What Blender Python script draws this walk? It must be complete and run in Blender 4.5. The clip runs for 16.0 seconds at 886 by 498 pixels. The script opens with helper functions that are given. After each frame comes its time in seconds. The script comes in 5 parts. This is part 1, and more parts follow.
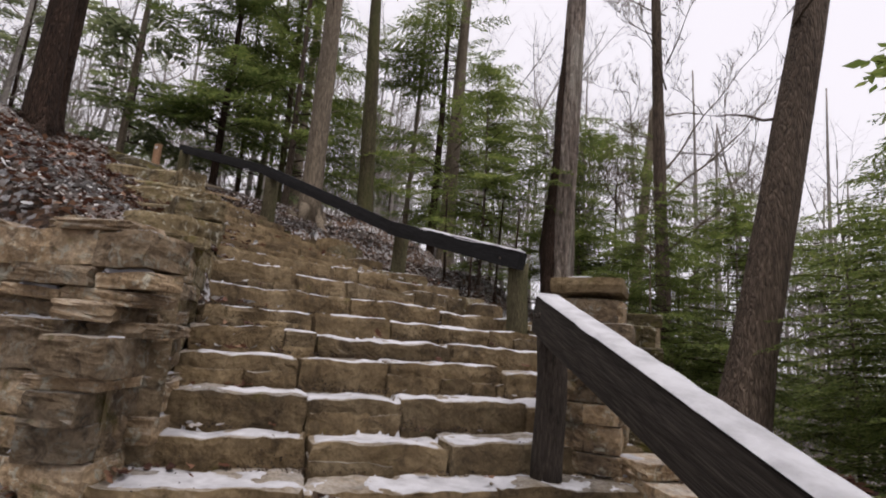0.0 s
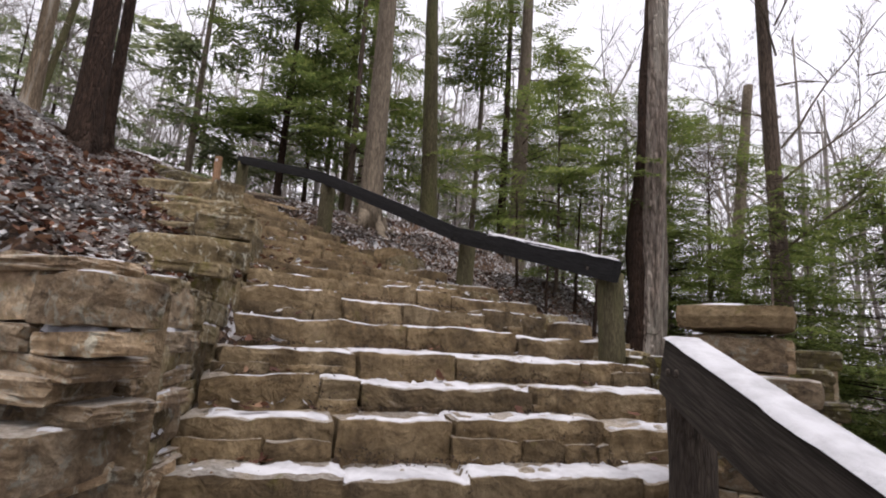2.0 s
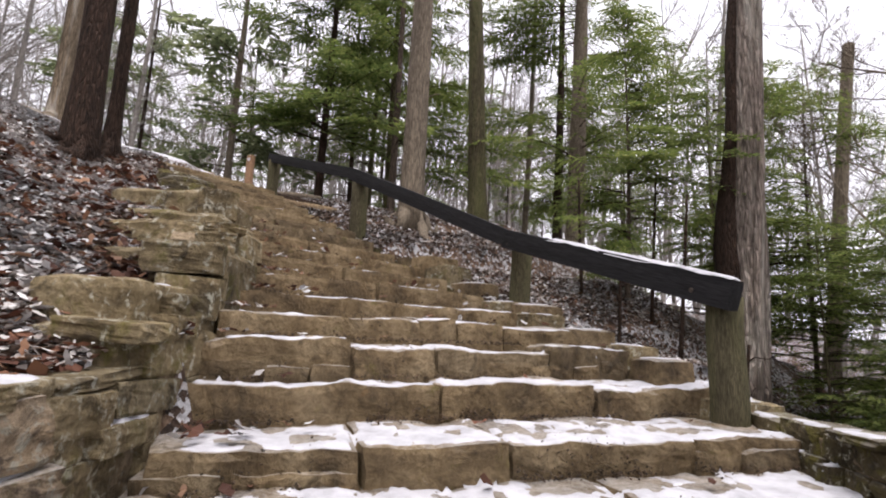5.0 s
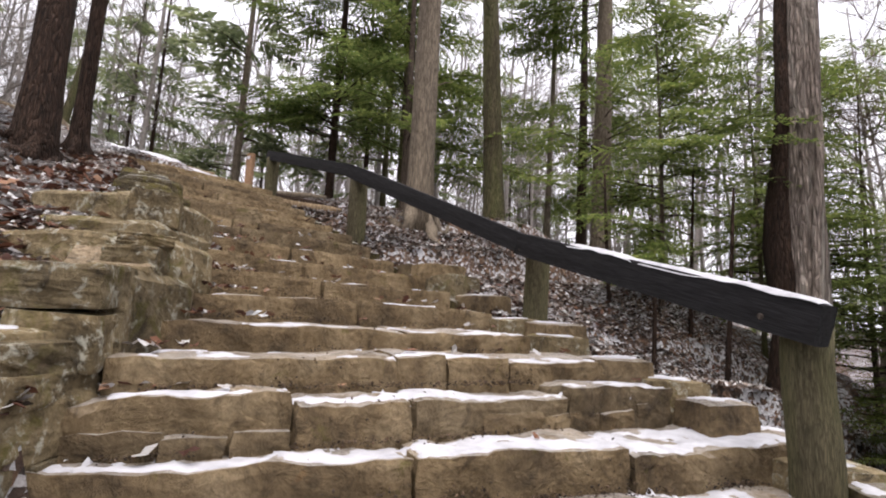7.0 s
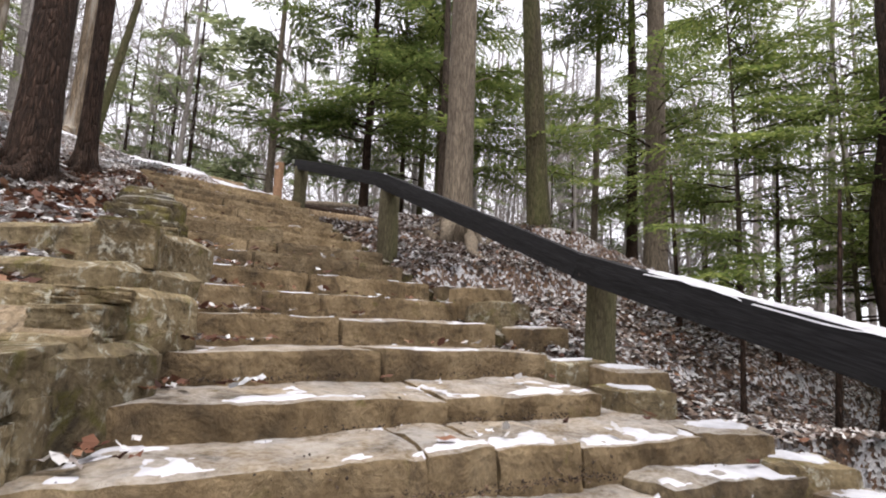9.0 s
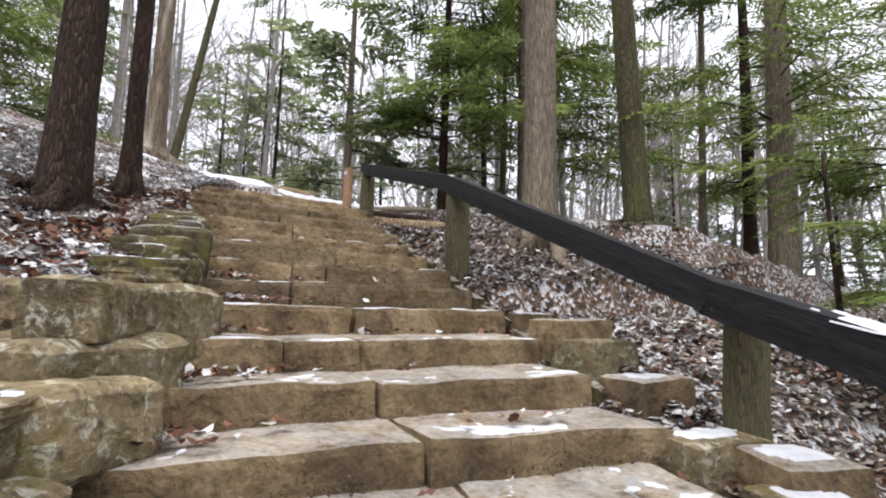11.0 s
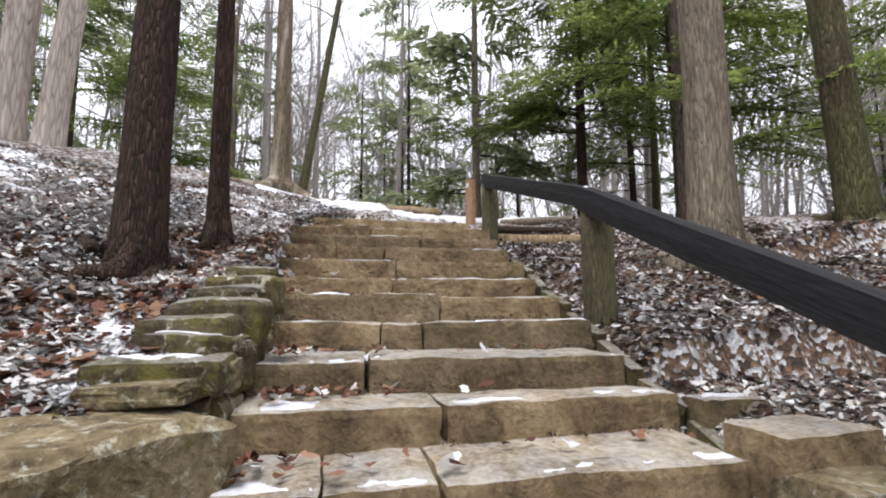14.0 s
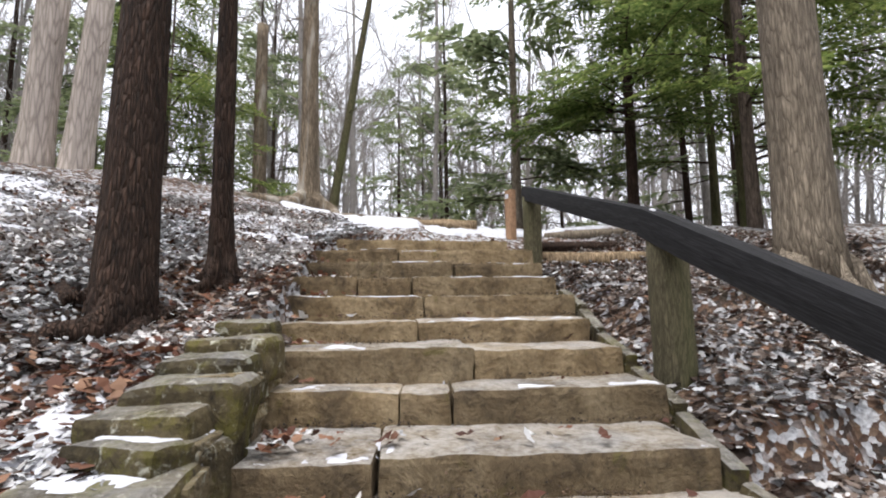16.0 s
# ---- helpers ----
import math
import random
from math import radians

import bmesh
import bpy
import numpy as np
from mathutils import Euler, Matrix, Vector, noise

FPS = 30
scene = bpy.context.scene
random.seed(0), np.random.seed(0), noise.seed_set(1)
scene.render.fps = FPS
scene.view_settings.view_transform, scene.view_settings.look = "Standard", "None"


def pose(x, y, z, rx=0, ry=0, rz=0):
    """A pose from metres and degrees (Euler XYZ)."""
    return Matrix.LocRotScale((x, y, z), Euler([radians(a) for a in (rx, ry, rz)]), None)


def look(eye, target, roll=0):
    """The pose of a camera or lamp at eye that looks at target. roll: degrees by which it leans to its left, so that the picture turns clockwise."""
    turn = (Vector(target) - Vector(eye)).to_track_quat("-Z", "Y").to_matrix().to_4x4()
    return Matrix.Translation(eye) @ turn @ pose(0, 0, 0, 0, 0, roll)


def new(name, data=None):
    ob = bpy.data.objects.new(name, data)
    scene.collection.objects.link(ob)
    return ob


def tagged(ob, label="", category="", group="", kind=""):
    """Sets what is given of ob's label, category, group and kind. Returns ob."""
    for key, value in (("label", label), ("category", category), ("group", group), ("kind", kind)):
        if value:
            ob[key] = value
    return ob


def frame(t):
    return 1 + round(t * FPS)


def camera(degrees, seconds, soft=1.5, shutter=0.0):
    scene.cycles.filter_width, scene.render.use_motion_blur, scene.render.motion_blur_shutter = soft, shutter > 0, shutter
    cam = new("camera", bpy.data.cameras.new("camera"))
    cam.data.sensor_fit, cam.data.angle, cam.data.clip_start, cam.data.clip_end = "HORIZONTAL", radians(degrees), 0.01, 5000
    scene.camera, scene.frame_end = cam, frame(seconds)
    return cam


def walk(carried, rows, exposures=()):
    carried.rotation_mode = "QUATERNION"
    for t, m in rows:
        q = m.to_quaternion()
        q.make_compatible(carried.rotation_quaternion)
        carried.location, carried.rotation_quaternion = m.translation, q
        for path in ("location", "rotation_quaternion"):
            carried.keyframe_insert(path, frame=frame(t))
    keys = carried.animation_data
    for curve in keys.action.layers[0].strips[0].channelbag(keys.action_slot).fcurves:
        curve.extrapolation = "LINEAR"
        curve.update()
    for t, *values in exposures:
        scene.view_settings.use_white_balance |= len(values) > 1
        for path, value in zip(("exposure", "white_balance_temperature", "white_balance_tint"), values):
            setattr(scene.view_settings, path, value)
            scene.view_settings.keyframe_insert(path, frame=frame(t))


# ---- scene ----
cam = camera(81.0, 16.0, soft=2.0)
PATH = [
    (0, (1.02, 1.046, 1.81), (0.655, 2.977, 2.18), 4.4),
    (0.5, (0.998, 1.274, 1.92), (0.555, 3.19, 2.285), 4.3),
    (1, (0.873, 1.543, 1.975), (0.342, 3.437, 2.332), 4.1),
    (1.5, (0.8, 1.739, 2.106), (0.215, 3.62, 2.456), 3.8),
    (2, (0.788, 1.999, 2.12), (0.167, 3.867, 2.469), 3.7),
    (2.5, (0.793, 2.247, 2.232), (0.12, 4.099, 2.571), 3.5),
    (3, (0.735, 2.444, 2.292), (0.004, 4.277, 2.617), 3.2),
    (3.5, (0.632, 2.648, 2.359), (-0.136, 4.467, 2.677), 3.2),
    (4, (0.543, 2.817, 2.45), (-0.234, 4.634, 2.759), 2.9),
    (6.5, (0.336, 3.808, 2.731), (-0.544, 5.581, 3.012), 3.3),
    (7, (0.279, 4.047, 2.809), (-0.616, 5.813, 3.091), 2.9),
    (7.5, (0.18, 4.245, 2.855), (-0.742, 5.998, 3.135), 3.0),
    (8, (0.021, 4.446, 2.948), (-0.933, 6.181, 3.225), 3.1),
    (8.5, (-0.047, 4.582, 3.045), (-1.034, 6.298, 3.325), 2.8),
    (11, (-0.533, 5.635, 3.496), (-1.839, 7.13, 3.737), 1.5),
    (11.5, (-0.653, 5.838, 3.609), (-2.055, 7.243, 3.854), 1.3),
    (12, (-0.788, 5.971, 3.685), (-2.283, 7.276, 3.929), 1.1),
    (12.5, (-0.939, 6.111, 3.809), (-2.503, 7.334, 4.044), 0.4),
    (13, (-1.04, 6.247, 3.864), (-2.638, 7.427, 4.097), 0.3),
    (13.5, (-1.13, 6.462, 3.907), (-2.757, 7.603, 4.134), 0.2),
    (14, (-1.254, 6.625, 4.003), (-2.925, 7.7, 4.231), -0.3),
    (14.5, (-1.405, 6.711, 4.063), (-3.115, 7.722, 4.295), -0.3),
    (15, (-1.52, 6.775, 4.229), (-3.254, 7.746, 4.459), -0.6),
    (15.5, (-1.657, 6.915, 4.264), (-3.401, 7.868, 4.49), -0.8),
    (16, (-1.817, 7.062, 4.374), (-3.57, 7.999, 4.603), -0.9),
]
walk(cam, [(t, look(eye, target, roll)) for t, eye, target, roll in PATH],
     [(0.0, -0.4, 6650, 17), (1.5, -0.19, 6550, 17), (3.5, 0.06, 6530, 17), (8.5, 0.34, 6550, 15), (11.0, 0.48, 6250, 12), (16.0, 0.47, 6260, 11)])

from mathutils.bvhtree import BVHTree

# ---- world, light ----
world = bpy.data.worlds.new("world")
scene.world = world
world.use_nodes = True
wn, wl = world.node_tree.nodes, world.node_tree.links
wn.clear()
w_out, w_bg, w_sky, w_hue = (wn.new("ShaderNodeOutputWorld"), wn.new("ShaderNodeBackground"),
                             wn.new("ShaderNodeTexSky"), wn.new("ShaderNodeHueSaturation"))
w_sky.sky_type, w_sky.sun_disc = "NISHITA", False
w_sky.sun_elevation, w_sky.sun_rotation = radians(75), radians(140)
w_sky.air_density, w_sky.dust_density, w_sky.ozone_density = 1.0, 6.0, 1.0
w_hue.inputs["Saturation"].default_value = 0.2
w_bg.inputs["Strength"].default_value = 0.15
wl.new(w_sky.outputs[0], w_hue.inputs["Color"])
w_mix = wn.new("ShaderNodeMix")  # a closed cloud cover over the clear sky
w_mix.data_type = "RGBA"
w_mix.inputs[0].default_value = 0.82
w_mix.inputs[7].default_value = (9.2, 9.3, 9.9, 1)
wl.new(w_hue.outputs[0], w_mix.inputs[6])
wl.new(w_mix.outputs[2], w_bg.inputs["Color"])
wl.new(w_bg.outputs[0], w_out.inputs["Surface"])
sun = new("sun", bpy.data.lights.new("sun", "SUN"))
sun.data.energy, sun.data.angle, sun.data.color = 3.2, radians(50), (1.0, 0.96, 0.9)
sun.matrix_world = look((5, -6, 30), (0, 0, 0))


# ---- materials ----
def ramp(nt, fac, stops):
    n = nt.nodes.new("ShaderNodeValToRGB")
    e = n.color_ramp.elements
    while len(e) < len(stops):
        e.new(0.5)
    for el, (p, c) in zip(e, stops):
        el.position, el.color = p, (*c, 1)
    nt.links.new(fac, n.inputs[0])
    return n.outputs[0]


def noise_tex(nt, vec, scale, detail=6, rough=0.6, distort=0.0):
    n = nt.nodes.new("ShaderNodeTexNoise")
    n.inputs["Scale"].default_value, n.inputs["Detail"].default_value = scale, detail
    n.inputs["Roughness"].default_value, n.inputs["Distortion"].default_value = rough, distort
    nt.links.new(vec, n.inputs["Vector"])
    return n.outputs[0]


def mixc(nt, fac, a, b, mode="MIX"):
    n = nt.nodes.new("ShaderNodeMix")
    n.data_type, n.blend_type = "RGBA", mode
    for value, slot in ((fac, 0), (a, 6), (b, 7)):
        if isinstance(value, (int, float)):
            n.inputs[slot].default_value = value
        elif isinstance(value, tuple):
            n.inputs[slot].default_value = (*value, 1)
        else:
            nt.links.new(value, n.inputs[slot])
    return n.outputs[2]


def mathn(nt, op, a, b):
    n = nt.nodes.new("ShaderNodeMath")
    n.operation = op
    for value, slot in ((a, 0), (b, 1)):
        if isinstance(value, (int, float)):
            n.inputs[slot].default_value = value
        else:
            nt.links.new(value, n.inputs[slot])
    return n.outputs[0]


def begin(name, stretch=(1, 1, 1), world_space=False):
    m = bpy.data.materials.new(name)
    m.use_nodes = True
    nt = m.node_tree
    bsdf = nt.nodes["Principled BSDF"]
    if world_space:
        g = nt.nodes.new("ShaderNodeNewGeometry")
        src = g.outputs["Position"]
    else:
        src = nt.nodes.new("ShaderNodeTexCoord").outputs["Object"]
    mp = nt.nodes.new("ShaderNodeMapping")
    mp.inputs["Scale"].default_value = stretch
    nt.links.new(src, mp.inputs["Vector"])
    return m, nt, bsdf, mp.outputs[0]


def bump(nt, bsdf, height, strength, dist=0.02):
    b = nt.nodes.new("ShaderNodeBump")
    b.inputs["Strength"].default_value, b.inputs["Distance"].default_value = strength, dist
    nt.links.new(height, b.inputs["Height"])
    nt.links.new(b.outputs[0], bsdf.inputs["Normal"])


def rand_tone(nt, colour, low=0.72, high=1.2):
    info = nt.nodes.new("ShaderNodeObjectInfo")
    tone = ramp(nt, info.outputs["Random"], [(0, (low, low, low)), (0.5, (1, 0.97, 0.93)), (1, (high, high * 0.98, high * 0.94))])
    return mixc(nt, 1.0, colour, tone, "MULTIPLY")


def stone_mat(name, dark, mid, light, lichen=0.0, moss=0.0, low=0.72, high=1.2, frost_toplight=0.0, blotch=0.8):
    m, nt, bsdf, vec = begin(name, world_space=True)
    big = noise_tex(nt, vec, 2.6, 5, 0.62, 0.4)
    fine = noise_tex(nt, vec, 26, 8, 0.7)
    col = ramp(nt, big, [(0.3, dark), (0.48, mid), (0.68, light)])
    col = mixc(nt, 0.87 * blotch, col, ramp(nt, fine, [(0.34, (0.4, 0.37, 0.33)), (0.6, (1.08, 1.05, 1.0))]), "MULTIPLY")
    stain = noise_tex(nt, vec, 7.5, 6, 0.7, 0.8)
    col = mixc(nt, ramp(nt, stain, [(0.53, (0, 0, 0)), (0.67, (blotch, blotch, blotch))]), col, (dark[0] * 0.35, dark[1] * 0.34, dark[2] * 0.36))
    rust = noise_tex(nt, vec, 3.4, 4, 0.6, 0.3)
    col = mixc(nt, ramp(nt, rust, [(0.7, (0, 0, 0)), (0.8, (0.4, 0.4, 0.4))]), col, (0.34, 0.18, 0.07))
    if lichen:
        l = noise_tex(nt, vec, 13, 7, 0.72, 0.5)
        col = mixc(nt, ramp(nt, l, [(0.60 - 0.1 * lichen, (0, 0, 0)), (0.68 - 0.1 * lichen, (0.75, 0.75, 0.75))]), col, (0.47, 0.47, 0.4))
    if moss:
        q = noise_tex(nt, vec, 5, 7, 0.7, 0.6)
        col = mixc(nt, ramp(nt, q, [(0.62 - 0.12 * moss, (0, 0, 0)), (0.74 - 0.12 * moss, (0.8, 0.8, 0.8))]), col, (0.11, 0.10, 0.022))
    col = rand_tone(nt, col, low, high)
    if frost_toplight:
        # snow grains on upward faces; the wide mask also paints top light on treads
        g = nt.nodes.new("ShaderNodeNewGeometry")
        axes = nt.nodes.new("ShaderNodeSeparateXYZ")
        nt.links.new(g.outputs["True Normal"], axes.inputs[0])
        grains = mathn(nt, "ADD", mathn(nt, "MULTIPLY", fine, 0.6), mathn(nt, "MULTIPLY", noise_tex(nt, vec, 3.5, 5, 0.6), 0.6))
        up = mathn(nt, "MULTIPLY", ramp(nt, axes.outputs[2], [(0.45, (0, 0, 0)), (0.9, (1, 1, 1))]), ramp(nt, grains, [(0.44, (0, 0, 0)), (0.7, (frost_toplight, frost_toplight, frost_toplight))]))
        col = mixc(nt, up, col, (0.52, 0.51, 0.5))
    nt.links.new(col, bsdf.inputs["Base Color"])
    bsdf.inputs["Roughness"].default_value = 0.9
    bsdf.inputs["Specular IOR Level"].default_value = 0.25
    bump(nt, bsdf, mathn(nt, "ADD", mathn(nt, "MULTIPLY", fine, 0.6), stain), 0.9, 0.045)
    return m


def bark_mat(name, dark, light, scale=9, moss=0.0, relief=0.9, pale=0.0, grain=(1, 1, 0.13)):
    m, nt, bsdf, vec = begin(name, grain)
    v = nt.nodes.new("ShaderNodeTexVoronoi")
    v.feature, v.inputs["Scale"].default_value = "DISTANCE_TO_EDGE", scale * 5.0
    warp = noise_tex(nt, vec, scale, 5, 0.6)
    nt.links.new(mixc(nt, 0.03, vec, warp, "ADD"), v.inputs["Vector"])
    edge = ramp(nt, v.outputs["Distance"], [(0.0, (0, 0, 0)), (0.28, (1, 1, 1))])
    streak = noise_tex(nt, vec, scale * 4, 7, 0.65, 0.0)
    col = ramp(nt, streak, [(0.32, dark), (0.66, light)])
    col = mixc(nt, 0.6, col, ramp(nt, edge, [(0, (0.35, 0.33, 0.31)), (0.7, (1.05, 1.03, 1))]), "MULTIPLY")
    big = noise_tex(nt, vec, 1.3, 4, 0.6)
    col = mixc(nt, 0.8, col, ramp(nt, big, [(0.35, (0.65, 0.63, 0.62)), (0.65, (1.2, 1.17, 1.12))]), "MULTIPLY")
    if pale:
        p = noise_tex(nt, vec, 3.1, 5, 0.6, 0.4)
        col = mixc(nt, ramp(nt, p, [(0.5, (0, 0, 0)), (0.62, (pale, pale, pale))]), col, (0.42, 0.39, 0.34))
    if moss:
        q = noise_tex(nt, vec, 2.4, 6, 0.7)
        col = mixc(nt, ramp(nt, q, [(0.5 - 0.15 * moss, (0, 0, 0)), (0.72, (moss, moss, moss))]), col, (0.085, 0.1, 0.03))
    nt.links.new(col, bsdf.inputs["Base Color"])
    bsdf.inputs["Roughness"].default_value = 0.95
    bsdf.inputs["Specular IOR Level"].default_value = 0.2
    bump(nt, bsdf, mathn(nt, "ADD", edge, mathn(nt, "MULTIPLY", streak, 0.6)), relief, 0.03)
    return m


def leaf_mat(name, stops, trans=0.35, rough=0.7):
    m, nt, bsdf, vec = begin(name)
    g = nt.nodes.new("ShaderNodeNewGeometry")
    col = ramp(nt, g.outputs["Random Per Island"], stops)
    big = noise_tex(nt, vec, 0.9, 3)
    col = mixc(nt, 0.8, col, ramp(nt, big, [(0.35, (0.6, 0.62, 0.6)), (0.65, (1.25, 1.2, 1.1))]), "MULTIPLY")
    nt.links.new(col, bsdf.inputs["Base Color"])
    bsdf.inputs["Roughness"].default_value = rough
    bsdf.inputs["Specular IOR Level"].default_value = 0.25
    if trans:
        t = nt.nodes.new("ShaderNodeBsdfTranslucent")
        mx = nt.nodes.new("ShaderNodeMixShader")
        mx.inputs[0].default_value = trans
        nt.links.new(col, t.inputs["Color"])
        nt.links.new(bsdf.outputs[0], mx.inputs[1])
        nt.links.new(t.outputs[0], mx.inputs[2])
        nt.links.new(mx.outputs[0], nt.nodes["Material Output"].inputs["Surface"])
    return m


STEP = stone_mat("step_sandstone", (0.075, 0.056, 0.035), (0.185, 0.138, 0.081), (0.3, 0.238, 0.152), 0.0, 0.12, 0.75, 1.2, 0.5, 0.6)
WALL = stone_mat("wall_sandstone", (0.14, 0.11, 0.086), (0.36, 0.268, 0.175), (0.56, 0.455, 0.335), 0.6, 0.3, 0.5, 1.3, 0.5)
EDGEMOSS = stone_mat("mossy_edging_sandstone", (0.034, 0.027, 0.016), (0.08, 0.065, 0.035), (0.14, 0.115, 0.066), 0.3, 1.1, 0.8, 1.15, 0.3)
WALLMOSS = stone_mat("lichened_wall_sandstone", (0.082, 0.066, 0.04), (0.21, 0.168, 0.1), (0.32, 0.27, 0.175), 0.55, 0.7, 0.7, 1.2)
MORTAR = stone_mat("lime_and_earth_joint", (0.13, 0.102, 0.07), (0.29, 0.225, 0.148), (0.43, 0.35, 0.25), 0.4, 0.3)
BARK_DARK = bark_mat("dark_red_brown_bark", (0.018, 0.013, 0.01), (0.082, 0.05, 0.036), 9)
BARK_GREY = bark_mat("grey_brown_bark", (0.105, 0.087, 0.067), (0.265, 0.225, 0.176), 8, 0.0, 0.55)
BARK_MOSS = bark_mat("mossy_bark", (0.05, 0.044, 0.026), (0.15, 0.128, 0.075), 8, 0.7)
BARK_PALE = bark_mat("pale_peeling_bark", (0.09, 0.072, 0.052), (0.27, 0.215, 0.155), 7, 0.0, 0.6, 0.7)
BARK_BEECH = bark_mat("smooth_pale_bark", (0.36, 0.315, 0.285), (0.58, 0.515, 0.47), 3, 0.0, 0.05)
BARK_BROWN = bark_mat("furrowed_brown_bark", (0.06, 0.047, 0.039), (0.185, 0.145, 0.116), 8, 0.0, 0.7)
# bark of the far trees, its grey lifted to carry aerial haze
BARK_HAZE = bark_mat("far_grey_bark", (0.2, 0.19, 0.18), (0.36, 0.34, 0.33), 6, 0.0, 0.2)
BARK_SNAG = bark_mat("weathered_dead_wood", (0.075, 0.06, 0.052), (0.42, 0.36, 0.32), 5, 0.0, 1.0, 0.75)
RAIL = bark_mat("dark_stained_timber", (0.014, 0.014, 0.0155), (0.027, 0.0275, 0.031), 14, 0.0, 0.1, 0.0, (0.06, 1, 1))
RAILWORN = bark_mat("worn_grey_timber", (0.032, 0.029, 0.027), (0.068, 0.06, 0.054), 14, 0.0, 0.12, 0.0, (0.06, 1, 1))
POST = bark_mat("greenish_weathered_post", (0.05, 0.046, 0.028), (0.135, 0.12, 0.075), 16, 0.5, 0.2)
POSTDARK = bark_mat("dark_round_post", (0.03, 0.026, 0.024), (0.09, 0.075, 0.065), 14, 0.0, 0.3)
STAKEWOOD = bark_mat("orange_brown_stake", (0.22, 0.13, 0.08), (0.42, 0.27, 0.17), 16, 0.0, 0.2)
LOGWOOD = bark_mat("split_log_wood", (0.12, 0.085, 0.05), (0.42, 0.32, 0.21), 8, 0.0, 0.6)
HEMLOCK = leaf_mat("hemlock_needles", [(0, (0.075, 0.118, 0.034)), (0.45, (0.15, 0.2, 0.056)), (1, (0.28, 0.32, 0.11))], 0.6)
HEMLOCK_DARK = leaf_mat("shaded_hemlock_needles", [(0, (0.075, 0.12, 0.035)), (0.5, (0.145, 0.2, 0.06)), (1, (0.27, 0.31, 0.11))], 0.6)
# needles paler and greyer than life, with distance haze in their colour
HEMLOCK_HAZE = leaf_mat("far_hemlock_needles", [(0, (0.12, 0.15, 0.08)), (0.5, (0.2, 0.24, 0.13)), (1, (0.3, 0.34, 0.2))], 0.6)
LITTER = leaf_mat("dead_oak_leaves", [(0, (0.035, 0.015, 0.011)), (0.4, (0.095, 0.04, 0.027)), (0.75, (0.17, 0.08, 0.05)), (1, (0.27, 0.16, 0.105))], 0.2)
LITTERGREY = leaf_mat("grey_weathered_leaves", [(0, (0.028, 0.02, 0.017)), (0.4, (0.075, 0.053, 0.044)), (0.75, (0.155, 0.118, 0.1)), (1, (0.27, 0.225, 0.2))], 0.15)
DIRT = leaf_mat("leaf_crumbs", [(0, (0.025, 0.018, 0.013)), (0.7, (0.06, 0.04, 0.027)), (1, (0.14, 0.09, 0.06))], 0.0)
LITTERSNOW = leaf_mat("snow_dusted_leaves", [(0, (0.21, 0.185, 0.18)), (0.4, (0.4, 0.39, 0.4)), (1, (0.56, 0.565, 0.6))], 0.1)


def snow_mat():
    m, nt, bsdf, vec = begin("thin_snow", world_space=True)
    fine = noise_tex(nt, vec, 60, 6, 0.7)
    big = noise_tex(nt, vec, 6, 5, 0.65)
    nt.links.new(ramp(nt, big, [(0.3, (0.33, 0.33, 0.355)), (0.6, (0.52, 0.525, 0.56))]), bsdf.inputs["Base Color"])
    bsdf.inputs["Roughness"].default_value = 0.75
    bump(nt, bsdf, mathn(nt, "ADD", fine, big), 0.5, 0.012)
    return m


SNOW = snow_mat()


def ground_mat():
    m, nt, bsdf, vec = begin("leaf_littered_ground", world_space=True)
    v = nt.nodes.new("ShaderNodeTexVoronoi")
    v.inputs["Scale"].default_value, v.inputs["Randomness"].default_value = 26, 1
    warp = noise_tex(nt, vec, 9, 4)
    nt.links.new(mixc(nt, 0.06, vec, warp, "ADD"), v.inputs["Vector"])
    sep = nt.nodes.new("ShaderNodeSeparateColor")
    nt.links.new(v.outputs["Color"], sep.inputs[0])
    leaf = ramp(nt, sep.outputs[0], [(0, (0.03, 0.022, 0.016)), (0.5, (0.09, 0.05, 0.032)), (0.8, (0.17, 0.095, 0.055)), (1, (0.2, 0.14, 0.095))])
    patch = noise_tex(nt, vec, 0.8, 5, 0.65)
    mask = mathn(nt, "ADD", sep.outputs[1], mathn(nt, "MULTIPLY", mathn(nt, "SUBTRACT", patch, 0.5), 1.9))
    col = mixc(nt, ramp(nt, mask, [(0.55, (0, 0, 0)), (0.8, (0.8, 0.8, 0.8))]), leaf, (0.7, 0.71, 0.74))
    fine = noise_tex(nt, vec, 40, 6, 0.7)
    col = mixc(nt, 0.8, col, ramp(nt, fine, [(0.3, (0.45, 0.44, 0.44)), (0.6, (1.05, 1.05, 1.05))]), "MULTIPLY")
    nt.links.new(col, bsdf.inputs["Base Color"])
    bsdf.inputs["Roughness"].default_value = 0.95
    bump(nt, bsdf, mathn(nt, "ADD", v.outputs["Distance"], fine), 0.9, 0.05)
    return m


GROUND = ground_mat()


# ---- mesh helpers ----
def bvh_of(objects):
    """A tree of all faces of these objects, by their own poses."""
    verts, faces = [], []
    for ob in objects:
        m = (ob.parent.matrix_basis if ob.parent else Matrix()) @ ob.matrix_basis
        o = len(verts)
        verts += [m @ v.co for v in ob.data.vertices]
        faces += [tuple(i + o for i in p.vertices) for p in ob.data.polygons]
    return BVHTree.FromPolygons(verts, faces)


def drop_on(tree, x, y, z, reach=0.12):
    """The height of the surface under a point near z, or None."""
    hit = tree.ray_cast(Vector((x, y, z + reach)), Vector((0, 0, -1)), 2 * reach)
    return hit[0].z if hit[0] is not None else None


